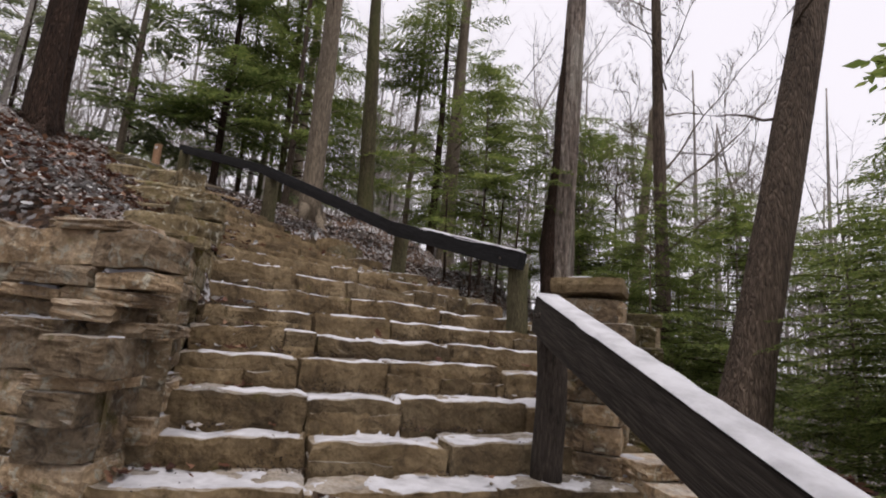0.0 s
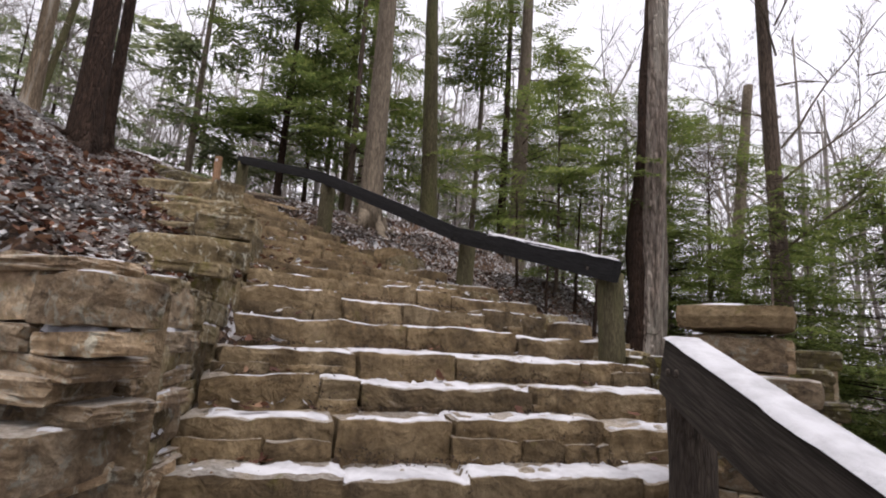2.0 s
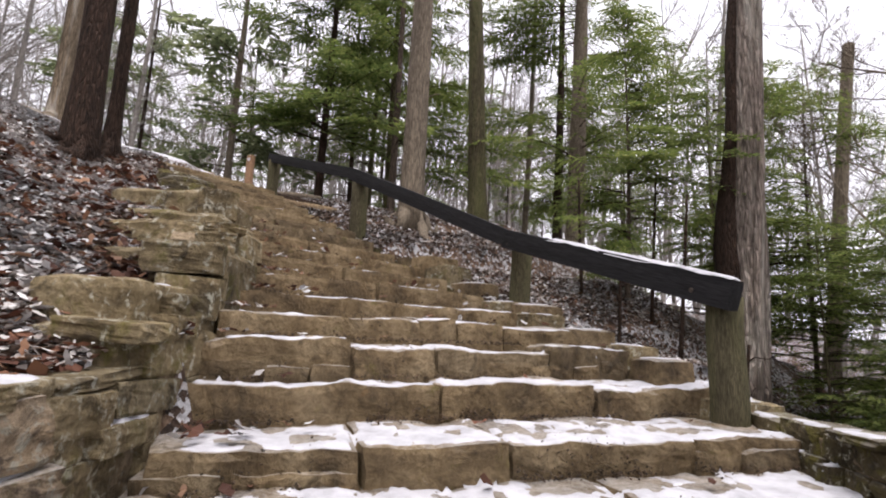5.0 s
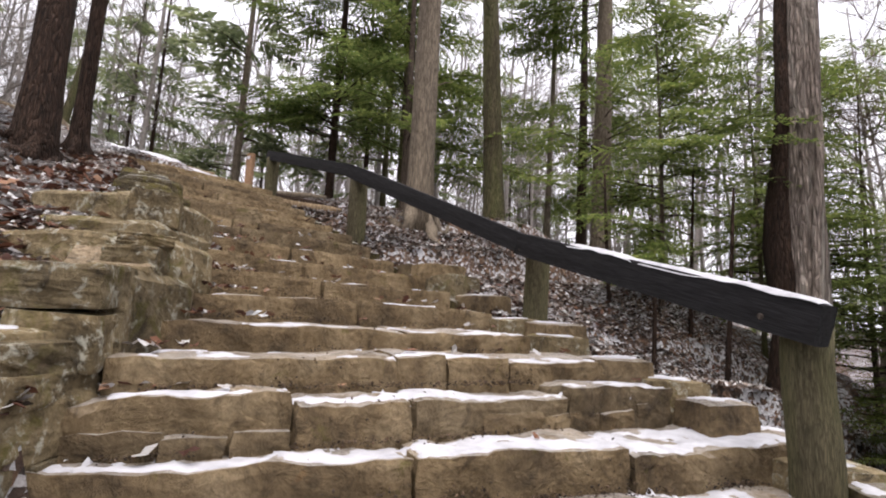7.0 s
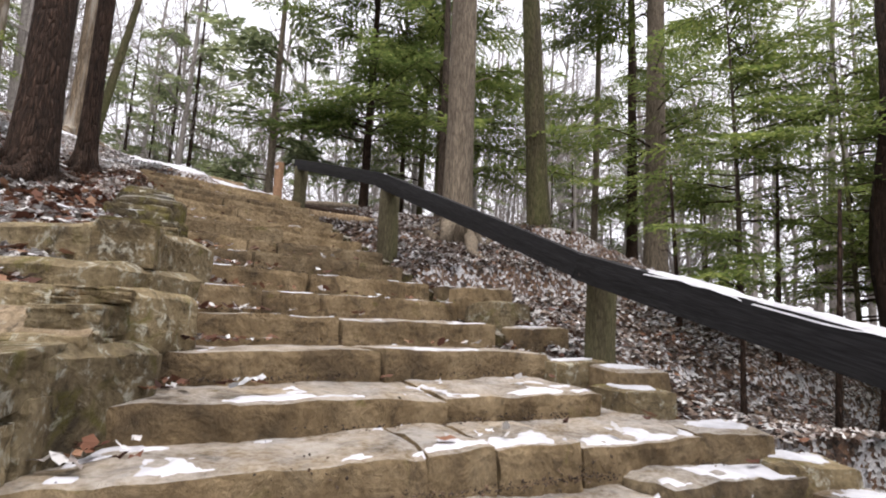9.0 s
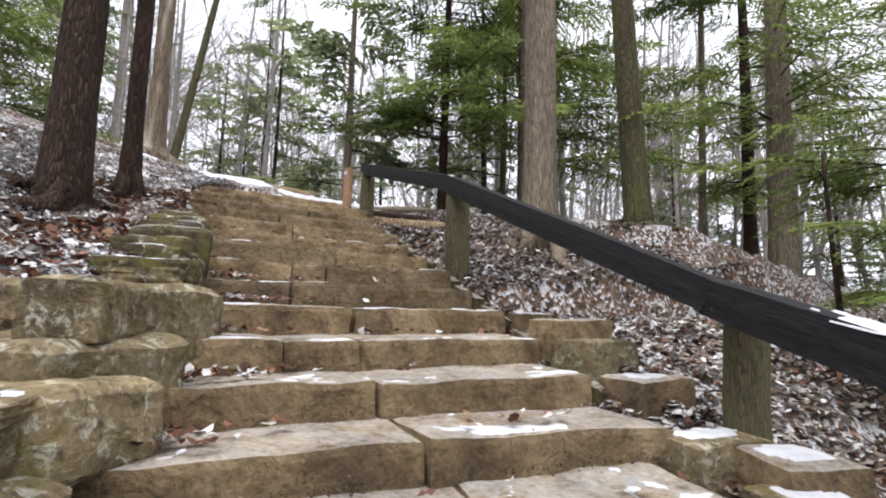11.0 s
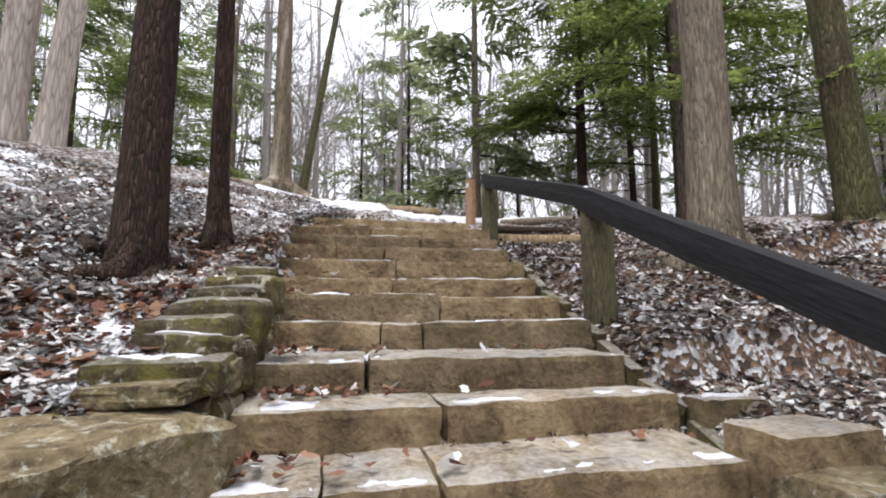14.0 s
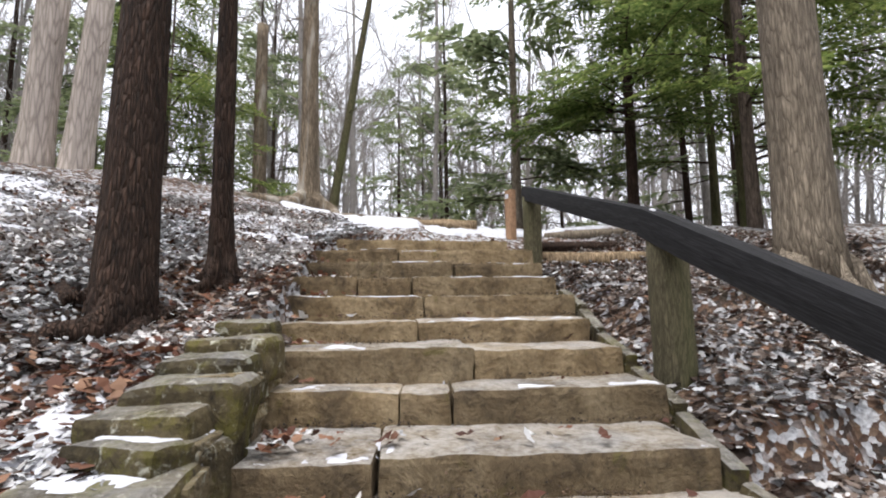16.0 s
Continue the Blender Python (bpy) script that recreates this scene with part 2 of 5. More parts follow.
def sink_rim(verts, faces, depth):
    """Lowers the open rim of a sheet, so that it runs out into what it lies on."""
    seen = {}
    for f in faces:
        for i in range(len(f)):
            e = tuple(sorted((f[i], f[(i + 1) % len(f)])))
            seen[e] = seen.get(e, 0) + 1
    rim = {i for e, n in seen.items() if n == 1 for i in e}
    return [(v[0], v[1], v[2] - depth) if i in rim else tuple(v) for i, v in enumerate(verts)]


def mesh_of(name, verts, faces, material, smooth=False):
    me = bpy.data.meshes.new(name)
    me.from_pydata([tuple(v) for v in verts], [], [tuple(f) for f in faces])
    me.materials.append(material)
    if smooth:
        me.polygons.foreach_set("use_smooth", [True] * len(me.polygons))
    me.update()
    return me


def part_of(name, me, parent, label=""):
    ob = new(name, me)
    ob.parent = parent
    return tagged(ob, label)


def part(name, bm, material, parent, label="", smooth=False):
    me = bpy.data.meshes.new(name)
    bm.to_mesh(me)
    bm.free()
    me.materials.append(material)
    if smooth:
        me.polygons.foreach_set("use_smooth", [True] * len(me.polygons))
    return part_of(name, me, parent, label)


def thing(name, at, label, category, group="", kind=""):
    ob = new(name)
    ob.empty_display_size = 0.1
    ob.location = at
    return tagged(ob, label, category, group, kind)


def rough_box(sx, sy, sz, cuts, amount, freq, seed, corner=0.35):
    """A quarried block: a gridded box with softened corners and an uneven surface."""
    bm = bmesh.new()
    bmesh.ops.create_cube(bm, size=1)
    for axis, n in enumerate(cuts):
        for k in range(1, n):
            co, no = [0, 0, 0], [0, 0, 0]
            co[axis], no[axis] = k / n - 0.5, 1
            bmesh.ops.bisect_plane(bm, geom=bm.verts[:] + bm.edges[:] + bm.faces[:], plane_co=co, plane_no=no)
    off = Vector((seed * 7.31, seed * 3.17, seed * 1.93))
    rad = min(sx, sy, sz) * corner
    for v in bm.verts:
        p = Vector((v.co.x * sx, v.co.y * sy, v.co.z * sz))
        hard = sum(abs(abs(c) - 0.5) < 1e-5 for c in v.co)
        if hard >= 2:
            for i, s in enumerate((sx, sy, sz)):
                if abs(abs(v.co[i]) - 0.5) < 1e-5:
                    p[i] -= math.copysign(rad * (0.28 if hard == 2 else 0.42), v.co[i])
        n = noise.noise_vector(p * freq + off) * amount + noise.noise_vector(p * freq * 3.3 + off) * amount * 0.45
        v.co = p + n
    return bm


def tube(points, radii, segs, wobble=0.0, seed=0, ridge=0.0, ridges=9):
    """A closed tapering tube round a line of points, as vertices and faces."""
    pts = [Vector(p) for p in points]
    verts, faces = [], []
    for i, (p, r) in enumerate(zip(pts, radii)):
        way = (pts[min(i + 1, len(pts) - 1)] - pts[max(i - 1, 0)]).normalized()
        side = way.cross(Vector((0.31, 0.95, 0.05))).normalized()
        if side.length < 0.1:
            side = Vector((1, 0, 0))
        up = side.cross(way)
        for k in range(segs):
            a = 2 * math.pi * k / segs
            q = side * math.cos(a) + up * math.sin(a)
            rr = r
            if wobble:
                rr *= 1 + wobble * noise.noise(Vector((q.x * 1.4 + seed, q.y * 1.4, p.z * 0.8 + seed * 3.1)))
            if ridge:
                rr *= 1 + ridge * noise.noise(Vector((math.cos(a) * ridges * 0.5 + seed, math.sin(a) * ridges * 0.5, p.z * 0.5)))
            verts.append(p + q * rr)
    n = len(pts)
    for i in range(n - 1):
        for k in range(segs):
            a, b = i * segs + k, i * segs + (k + 1) % segs
            faces.append((a, b, b + segs, a + segs))
    faces.append(tuple(range(segs))[::-1])
    faces.append(tuple(range((n - 1) * segs, n * segs)))
    return verts, faces


# ---- plan of the stair ----
# front edge of each step, from the lowest to the highest: left end x, y; right end x, y
LOWER = [(-0.98, 3.0, 2.0, 4.35), (-1.05, 3.45, 1.9, 4.8), (-1.12, 3.85, 1.8, 5.22), (-1.15, 4.1, 1.5, 5.65), (-1.25, 4.3, 1.45, 6.15),
         (-1.38, 4.58, 1.4, 6.6), (-1.43, 4.75, 1.45, 7.4), (-1.78, 5.1, 1.0, 8.05), (-1.78, 5.3, 0.1, 8.0), (-1.92, 5.5, -0.35, 7.9)]
UPPER = [(-2.25, 5.95, -0.95, 8.05), (-2.6, 6.25, -1.5, 8.6), (-3.05, 6.6, -2.05, 8.83), (-3.4, 6.87, -2.58, 9.13), (-3.88, 7.25, -3.1, 9.4),
         (-4.32, 7.4, -3.42, 9.36), (-4.95, 7.65, -3.95, 9.66), (-5.3, 7.73, -4.45, 9.85), (-5.8, 7.85, -4.95, 10.05), (-6.25, 8.05, -5.4, 10.3),
         (-6.7, 8.2, -5.9, 10.5), (-7.15, 8.4, -6.35, 10.7), (-7.65, 8.6, -6.8, 10.95), (-8.15, 9.05, -7.4, 11.0)]
TOPS = [0.8, 1.0, 1.2, 1.42, 1.66, 1.84, 2.02, 2.23, 2.45, 2.61, 2.77, 2.95, 3.13, 3.32, 3.53, 3.715, 3.91, 4.12, 4.3, 4.49, 4.69, 4.88, 5.07, 5.26]
EDGES = LOWER + UPPER
# where the stones of each step meet, as shares of its length from the left
JOINTS = {2: (0.27, 0.55), 3: (0.25, 0.47, 0.8), 4: (0.21, 0.43, 0.75), 5: (0.165, 0.24, 0.6), 6: (0.2, 0.39, 0.69), 7: (0.34, 0.62), 8: (0.22, 0.4, 0.71),
          9: (0.44, 0.55, 0.71), 10: (0.57,), 11: (0.47,), 12: (0.42,), 13: (0.21, 0.41), 14: (0.4,), 15: (0.26,), 16: (0.31, 0.445), 17: (0.55,), 18: (0.42,),
          19: (0.44,), 20: (0.2, 0.41), 21: (0.6,), 22: (0.355,), 23: ()}
# middle line of the way: x, y, z, half width
LINE = [(2.2, -30.0, -6.0, 1.6), (1.8, -6.0, -0.9, 1.6), (1.1, 0.0, 0.25, 1.6), (0.85, 1.6, 0.5, 1.6)]
for (ax, ay, bx, by), z in zip(EDGES, TOPS):
    LINE.append(((ax + bx) / 2, (ay + by) / 2, z, math.hypot(bx - ax, by - ay) / 2))
LINE += [(-9.5, 10.7, 5.72, 1.2), (-12.0, 11.6, 6.22, 1.2), (-18, 13.5, 6.4, 1.2), (-60, 28, 6.0, 1.2), (-400, 150, 6.0, 1.2)]
LINE_NP = np.array(LINE)


def lerp_list(x, xs, ys):
    return np.interp(x, xs, ys)


def terrain(px, py):
    """Height of the bare ground, off the stair as well as under it."""
    px, py = np.atleast_1d(px).astype(float), np.atleast_1d(py).astype(float)
    best = np.full(px.shape, 1e9)
    zs, hw, dd, ss = (np.zeros(px.shape) for _ in range(4))
    s0 = 0.0
    for a, b in zip(LINE_NP[:-1], LINE_NP[1:]):
        v = b[:2] - a[:2]
        ln = math.hypot(*v)
        u = np.clip(((px - a[0]) * v[0] + (py - a[1]) * v[1]) / ln ** 2, 0, 1)
        qx, qy = a[0] + u * v[0], a[1] + u * v[1]
        d = np.hypot(px - qx, py - qy)
        side = np.sign(v[0] * (py - qy) - v[1] * (px - qx))
        m = d < best
        best = np.where(m, d, best)
        zs = np.where(m, a[2] + u * (b[2] - a[2]), zs)
        hw = np.where(m, a[3] + u * (b[3] - a[3]), hw)
        dd = np.where(m, d * side, dd)
    el, er = np.maximum(dd - hw, 0), np.maximum(-dd - hw, 0)
    # the bank on the left is one leaning plane, steeper below and easing off at the crest
    bank = np.maximum(2.42 - 0.377 * (px + 2.08) + 0.179 * (py - 4.07), 1.8 - 0.605 * px - 0.15 * py)
    bank = np.where(bank > 4.6, 4.6 + 0.65 * (bank - 4.6), bank)
    zl = np.where(bank > 6.6, 6.6 + 0.12 * np.minimum(bank - 6.6, 8), bank)
    zl = np.where(zs > 5.3, np.minimum(zl, zs + 0.3 * el), zl)
    sr = lerp_list(zs, [0.0, 1.5, 2.2, 2.9, 3.6, 4.3, 5.2, 6.0], [-0.5, -0.45, -0.4, -0.2, 0.02, 0.13, 0.06, 0.0])
    zr = zs + lerp_list(zs, [1.0, 2.4, 2.75, 3.1], [-0.5, -0.4, -0.25, -0.08]) + sr * np.minimum(er, 5) - lerp_list(zs, [1.0, 4.0, 6.0], [0.35, 0.2, 0.05]) * np.clip(er - 5, 0, 25)
    z = np.where(dd > 0, zl, zr)
    on = (zs < 5.27) & (zs > 0.81)
    foot = np.clip((py + 0.04 * px - 3.52) / 0.3, 0, 1)
    z = np.where((dd > 0) & (foot < 1) & (zs < 2.2), np.minimum(zs, 0.9) + 0.02 * el + foot * (z - np.minimum(zs, 0.9)), z)
    z = np.where(on & (dd > 0) & (el < np.where(zs > 4.2, 0.05, 0.34)), np.where((zs > 4.25) & (dd > hw - 0.04), zs - 0.14, zs - 0.8), z)
    inner = hw + dd  # how far inside the right-hand ends of the steps
    lip = np.clip((er + 0.0) / 0.35, 0, 1)
    z = np.where(on & (dd <= 0), np.where(inner > 0.3, zs - 0.6, np.where(inner > 0, zs - 0.3, z - 0.22 * (1 - lip))), z)
    z = np.where(dd < 0, z - 0.3 * np.exp(-((px + 6.7) ** 2 + (py - 11.6) ** 2) / 1.4), z)
    bumps = np.array([noise.noise(Vector((x * 0.45, y * 0.45, 0.3))) * 0.16 + noise.noise(Vector((x * 1.7, y * 1.7, 4.0))) * 0.045
                      for x, y in zip(px.ravel(), py.ravel())]).reshape(px.shape)
    far = np.clip((best - 12) / 30, 0, 1)
    return z + bumps * np.where(on & (el + er < 0.4), 0.2, 1.0) * (1 + 3 * far)


def ground_z(x, y):
    return float(terrain(np.array([x]), np.array([y]))[0])


def spaced(lo, hi, step, far):
    inner = list(np.arange(lo, hi + 1e-6, step))
    out, s, x = [], step, hi
    while x < far:
        s *= 1.25
        x += s
        out.append(x)
    low, s, x = [], step, lo
    while x > -far:
        s *= 1.25
        x -= s
        low.append(x)
    return np.array(low[::-1] + inner + out)


gx, gy = spaced(-9.5, 3.2, 0.13, 420), spaced(1.0, 14.0, 0.13, 420)
GX, GY = np.meshgrid(gx, gy)
GZ = terrain(GX.ravel(), GY.ravel()).reshape(GX.shape)
nx, ny = len(gx), len(gy)
gv = np.stack([GX.ravel(), GY.ravel(), GZ.ravel()], 1)
gf = [(j * nx + i, j * nx + i + 1, (j + 1) * nx + i + 1, (j + 1) * nx + i) for j in range(ny - 1) for i in range(nx - 1)]
ground = tagged(new("ground", mesh_of("ground", gv, gf, GROUND, True)),
                "sloping woodland floor of brown leaves dusted with snow", "ground", kind="structure")


# ---- stair ----
def step_frame(e):
    a, b = Vector((e[0], e[1], 0)), Vector((e[2], e[3], 0))
    along = (b - a).normalized()
    return a, b, along, Vector((-along.y, along.x, 0))


def stair():
    stairs = thing("stone_stair", (-3, 7, 0), "curving flight of rough tan sandstone steps dusted with snow", "stairs", kind="structure")
    rnd = random.Random(5)
    bases = []
    for i, (e, z) in enumerate(zip(EDGES, TOPS)):
        a, b, along, back = step_frame(e)
        length = (b - a).length
        nxt = EDGES[i + 1] if i + 1 < len(EDGES) else None
        deep = 0.62
        if nxt:
            mid = (Vector((nxt[0], nxt[1], 0)) + Vector((nxt[2], nxt[3], 0))) / 2 - (a + b) / 2
            deep = max(mid.dot(back), 0.3) + 0.35
        drop = z - TOPS[i - 1] if i else 0.2
        high = drop + 0.1
        cuts = [-0.12] + [length * j for j in JOINTS.get(i, (0.3, 0.65))] + [length + 0.02]
        for u, w in ((p, q - p) for p, q in zip(cuts, cuts[1:])):
            cx = a + along * (u + w / 2) + back * (deep / 2 + rnd.uniform(-0.035, 0.03))
            if i < 9 and rnd.random() < 0.62:
                # a riser laid in two thinner courses, the lower ones standing forward by uneven amounts
                low = drop * rnd.uniform(0.38, 0.62)
                v = u
                while v < u + w - 0.08:
                    sw = min(rnd.uniform(0.22, 0.7), u + w - v)
                    lc = a + along * (v + sw / 2) + back * (deep / 2 - rnd.uniform(-0.005, 0.05))
                    lh = low * rnd.uniform(0.8, 1.15)
                    bm = rough_box(sw * 0.98, deep, lh + 0.08, (max(3, int(sw / 0.06)), 4, 5), 0.028, 4.6, rnd.uniform(0, 40), 0.1)
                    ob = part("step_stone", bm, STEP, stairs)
                    ob.matrix_basis = Matrix.Translation(-stairs.location) @ pose(lc.x, lc.y, z - drop + lh - (lh + 0.08) / 2, 0, rnd.uniform(-3, 3), math.degrees(math.atan2(along.y, along.x)) + rnd.uniform(-3, 3))
                    v += sw
            bm = rough_box(w - 0.004, deep, high, (max(3, int(w / 0.055)), 6, 7), 0.034 if i < 9 else 0.024 if i < 11 else 0.016, 3.6, rnd.uniform(0, 40), 0.09)
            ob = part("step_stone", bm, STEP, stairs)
            rot = math.atan2(along.y, along.x) + rnd.uniform(-0.02, 0.02)
            ob.matrix_basis = Matrix.Translation(-stairs.location) @ pose(cx.x, cx.y, z - high / 2 + (rnd.uniform(-0.03, 0.012) if i < 9 else rnd.uniform(-0.018, 0.008)), rnd.uniform(-1.2, 1.2), rnd.uniform(-1.4, 1.4) if w < 1 else rnd.uniform(-0.7, 0.7), math.degrees(rot))
    return stairs


stone_stair = stair()
STAIR_TREE = bvh_of(stone_stair.children)


def snow_on_step(i, amount, front):
    """Thin patchy snow lying on one tread."""
    e, z = EDGES[i], TOPS[i]
    a, b, along, back = step_frame(e)
    length = (b - a).length
    deep = 0.45
    if i + 1 < len(EDGES):
        n = EDGES[i + 1]
        d0 = (Vector((n[0], n[1], 0)) - a).dot(back)
        d1 = (Vector((n[2], n[3], 0)) - b).dot(back)
    else:
        d0 = d1 = 0.5
    cell = 0.022
    nu = int(length / cell)
    verts, faces, ids, gone = [], [], {}, set()

    def height(u, v):
        p = a + along * u + back * v
        big = noise.noise(Vector((p.x * 1.9, p.y * 1.9, i * 3.7)))
        mid = noise.noise(Vector((p.x * 6.5, p.y * 6.5, i * 1.3)))
        fin = noise.noise(Vector((p.x * 15, p.y * 15, i)))
        lip = front * (1 + 1.6 * noise.noise(Vector((p.x * 1.1, p.y * 1.1, i * 5.1)))) * math.exp(-((v - 0.06) / 0.1) ** 2)
        return amount + lip + big * 0.48 + mid * 0.42 + fin * 0.24 - 0.5

    for k in range(nu):
        u = (k + 0.5) * cell
        dv = d0 + (d1 - d0) * u / length
        nv = max(3, int(min(dv, 1.2) / cell))
        for j in range(1, nv):
            v = j * cell
            if height(u, v) > 0:
                quad = []
                for du, dj in ((0, 0), (1, 0), (1, 1), (0, 1)):
                    key = (k + du, j + dj)
                    if key not in ids:
                        uu, vv = key[0] * cell, key[1] * cell
                        h = height(uu, vv)
                        p = a + along * (uu + 0.012 * noise.noise(Vector((uu * 30, vv * 30, i)))) + back * (vv + 0.012 * noise.noise(Vector((vv * 30, uu * 30, i))))
                        ids[key] = len(verts)
                        top = drop_on(STAIR_TREE, p.x, p.y, z, 0.07)
                        if top is None or not z - 0.055 < top < z + 0.024:
                            gone.add(key)
                            top = z - 0.05
                        verts.append((p.x, p.y, top + min(max(h * 0.05, -0.02), 0.006)))
                    quad.append(ids[key])
                if not gone & {(k, j), (k + 1, j), (k + 1, j + 1), (k, j + 1)}:
                    faces.append(quad)
    if faces:
        ob = new("snow_patch", mesh_of("snow_patch", sink_rim(verts, faces, 0.02), faces, SNOW, True))
        tagged(ob, "thin patchy snow with a pale front lip on a stone step", "snow", "snow on the steps", "stuff")


for i in range(1, len(EDGES)):
    if i < 4:
        snow_on_step(i, 0.56, 0.26)
    elif i < 9:
        snow_on_step(i, 0.52, 0.34)
    else:
        # from step 13 a stronger lip stands in for lit tread edges
        snow_on_step(i, (0.32, 0.34, 0.24, 0.14, 0.08, 0.06)[i - 9] if i < 15 else 0.08, 0.16 if i < 13 else 0.4)


# ---- retaining wall beside the stair ----
def unit_stones(n, material, name, rough=0.075):
    out = []
    for k in range(n):
        bm = rough_box(1, 1, 1, (9, 4, 8), rough, 3.0, 60 + k * 1.7, 0.05)
        me = bpy.data.meshes.new(name)
        bm.to_mesh(me)
        bm.free()
        me.materials.append(material)
        out.append(me)
    return out


WALL_UNITS = unit_stones(14, WALL, "wall_stone", 0.05)
DARK_UNITS = unit_stones(8, EDGEMOSS, "wall_stone", 0.05)
MOSS_UNITS = unit_stones(10, WALLMOSS, "wall_stone", 0.04)


def wall_line(points):
    pts = [Vector((x, y, 0)) for x, y in points]
    lens = [0]
    for p, q in zip(pts, pts[1:]):
        lens.append(lens[-1] + (q - p).length)

    def at(u):
        u = min(max(u, 0), lens[-1] - 1e-4)
        for k in range(len(pts) - 1):
            if u <= lens[k + 1]:
                w = (pts[k + 1] - pts[k]).normalized()
                return pts[k] + w * (u - lens[k]), w
    return at, lens


def stone_wall(name, points, base, top, label, units, seed, thick=0.42, courses=(0.06, 0.15), widths=(0.12, 0.46), proud=0.038, moss_from=None):
    at, lens = wall_line(points)
    total = lens[-1]
    rnd = random.Random(seed)
    wall = tagged(new(name), label, "wall", kind="structure")
    # dark earth core behind the stones
    verts, faces = [], []
    n = max(4, int(total / 0.2))
    for k in range(n + 1):
        u = total * k / n
        p, w = at(u)
        back = Vector((-w.y, w.x, 0))
        zb, zt = base(u) - 0.3, min(top(max(u - 0.25, 0)), top(u), top(u + 0.25)) - 0.07
        for q, z in ((p + back * 0.026, zb), (p + back * 0.026, zt), (p + back * thick, zt), (p + back * thick, zb)):
            verts.append((q.x, q.y, z))
    for k in range(n):
        for c in range(4):
            faces.append((k * 4 + c, k * 4 + (c + 1) % 4, k * 4 + 4 + (c + 1) % 4, k * 4 + 4 + c))
    faces += [(0, 1, 2, 3), (n * 4 + 3, n * 4 + 2, n * 4 + 1, n * 4)]
    part_of("core", mesh_of("core", verts, faces, MORTAR), wall)
    snow_spots, laid = [], []
    z = min(base(u * total / 40) for u in range(41)) - 0.1
    zmax = max(top(u * total / 40) for u in range(41))
    while z < zmax:
        h = rnd.uniform(*courses)
        u = rnd.uniform(-0.2, 0)
        while u < total:
            w = rnd.uniform(*widths)
            mid = min(max(u + w / 2, 0), total)
            hh = min(h * rnd.uniform(0.8, 1.18), top(mid) - z)
            if hh > 0.045 and z + h > base(mid) - 0.05:
                p, way = at(mid)
                back = Vector((-way.y, way.x, 0))
                out = rnd.uniform(-0.02, proud) if rnd.random() < 0.75 else rnd.uniform(proud, proud * 2.1)
                depth = rnd.uniform(0.26, 0.36)
                last = top(mid) - (z + hh) < 0.06
                if last and rnd.random() < 0.6:
                    depth = thick
                c = p + back * (depth / 2 - out)
                pool = MOSS_UNITS if moss_from is not None and moss_from[0] < mid < moss_from[1] and rnd.random() < 0.8 else units
                ob = part_of("wall_stone", rnd.choice(pool), wall)
                ob.matrix_basis = pose(c.x, c.y, z + hh / 2, rnd.uniform(-3, 3), rnd.uniform(-4, 4), math.degrees(math.atan2(way.y, way.x)) + rnd.uniform(-6, 6)) \
                    @ Matrix.Diagonal((w * 1.0, depth, hh * 1.02, 1))
                laid.append(ob)
                mossy = moss_from is not None and mid > moss_from[0] + 0.3
                if rnd.random() < (0.12 if mossy else 0.8) and (out > proud * 0.45 or last):
                    snow_spots.append((c - back * (depth / 2 - 0.05), way, w * rnd.uniform(0.5, 0.95), 0.1 if not last else 0.22, z + hh))
            u += w + 0.004
        z += h + 0.003
    tree_of = bvh_of(laid)
    return wall, [(*s, tree_of) for s in snow_spots]


def snow_cushion(at, way, long, deep, z, on, rnd):
    segs, rows = 18, 7
    verts, faces, keep = [], [], []
    back = Vector((-way.y, way.x, 0))
    off = rnd.uniform(0, 50)
    for j in range(rows + 1):
        for k in range(segs + 1):
            a, b = k / segs * 2 - 1, j / rows * 2 - 1
            p = at + way * (a * long / 2) + back * (b * deep / 2)
            h = 0.75 - a * a * 0.7 - b * b * 0.6 + 0.75 * noise.noise(Vector((a * long * 7 + off, b * deep * 7, off))) + 0.35 * noise.noise(Vector((a * long * 22, b * deep * 22 + off, off)))
            keep.append(h > -0.05)
            top = drop_on(on, p.x, p.y, z, 0.06) if on else z - 0.004
            if top is None:
                keep[-1], top = False, z - 0.05
            verts.append((p.x, p.y, top + min(max(h * 0.04, -0.02), 0.008)))
    for j in range(rows):
        for k in range(segs):
            s = j * (segs + 1) + k
            q = (s, s + 1, s + segs + 2, s + segs + 1)
            if sum(keep[i] for i in q) > 2 and max(verts[i][2] for i in q) - min(verts[i][2] for i in q) < 0.025:
                faces.append(q)
    if faces:
        ob = new("snow_patch", mesh_of("snow_patch", sink_rim(verts, faces, 0.03), faces, SNOW, True))
        tagged(ob, "thin cushion of snow on a wall ledge", "snow", "snow on the wall", "stuff")


# faces run so that the earth lies to the left of the way
LEFT_WALL = [(-4.6, 3.45), (-2.4, 3.52), (-1.1, 3.43), (-1.25, 4.0), (-1.6, 4.65), (-1.92, 5.35), (-2.55, 6.08), (-3.2, 6.58), (-4.05, 7.18), (-5.05, 7.62)]
_, LW = wall_line(LEFT_WALL)


def left_base(u):
    return lerp_list(u, LW, [0.6, 0.7, 0.8, 1.1, 1.75, 2.4, 2.75, 3.15, 3.6, 4.0])


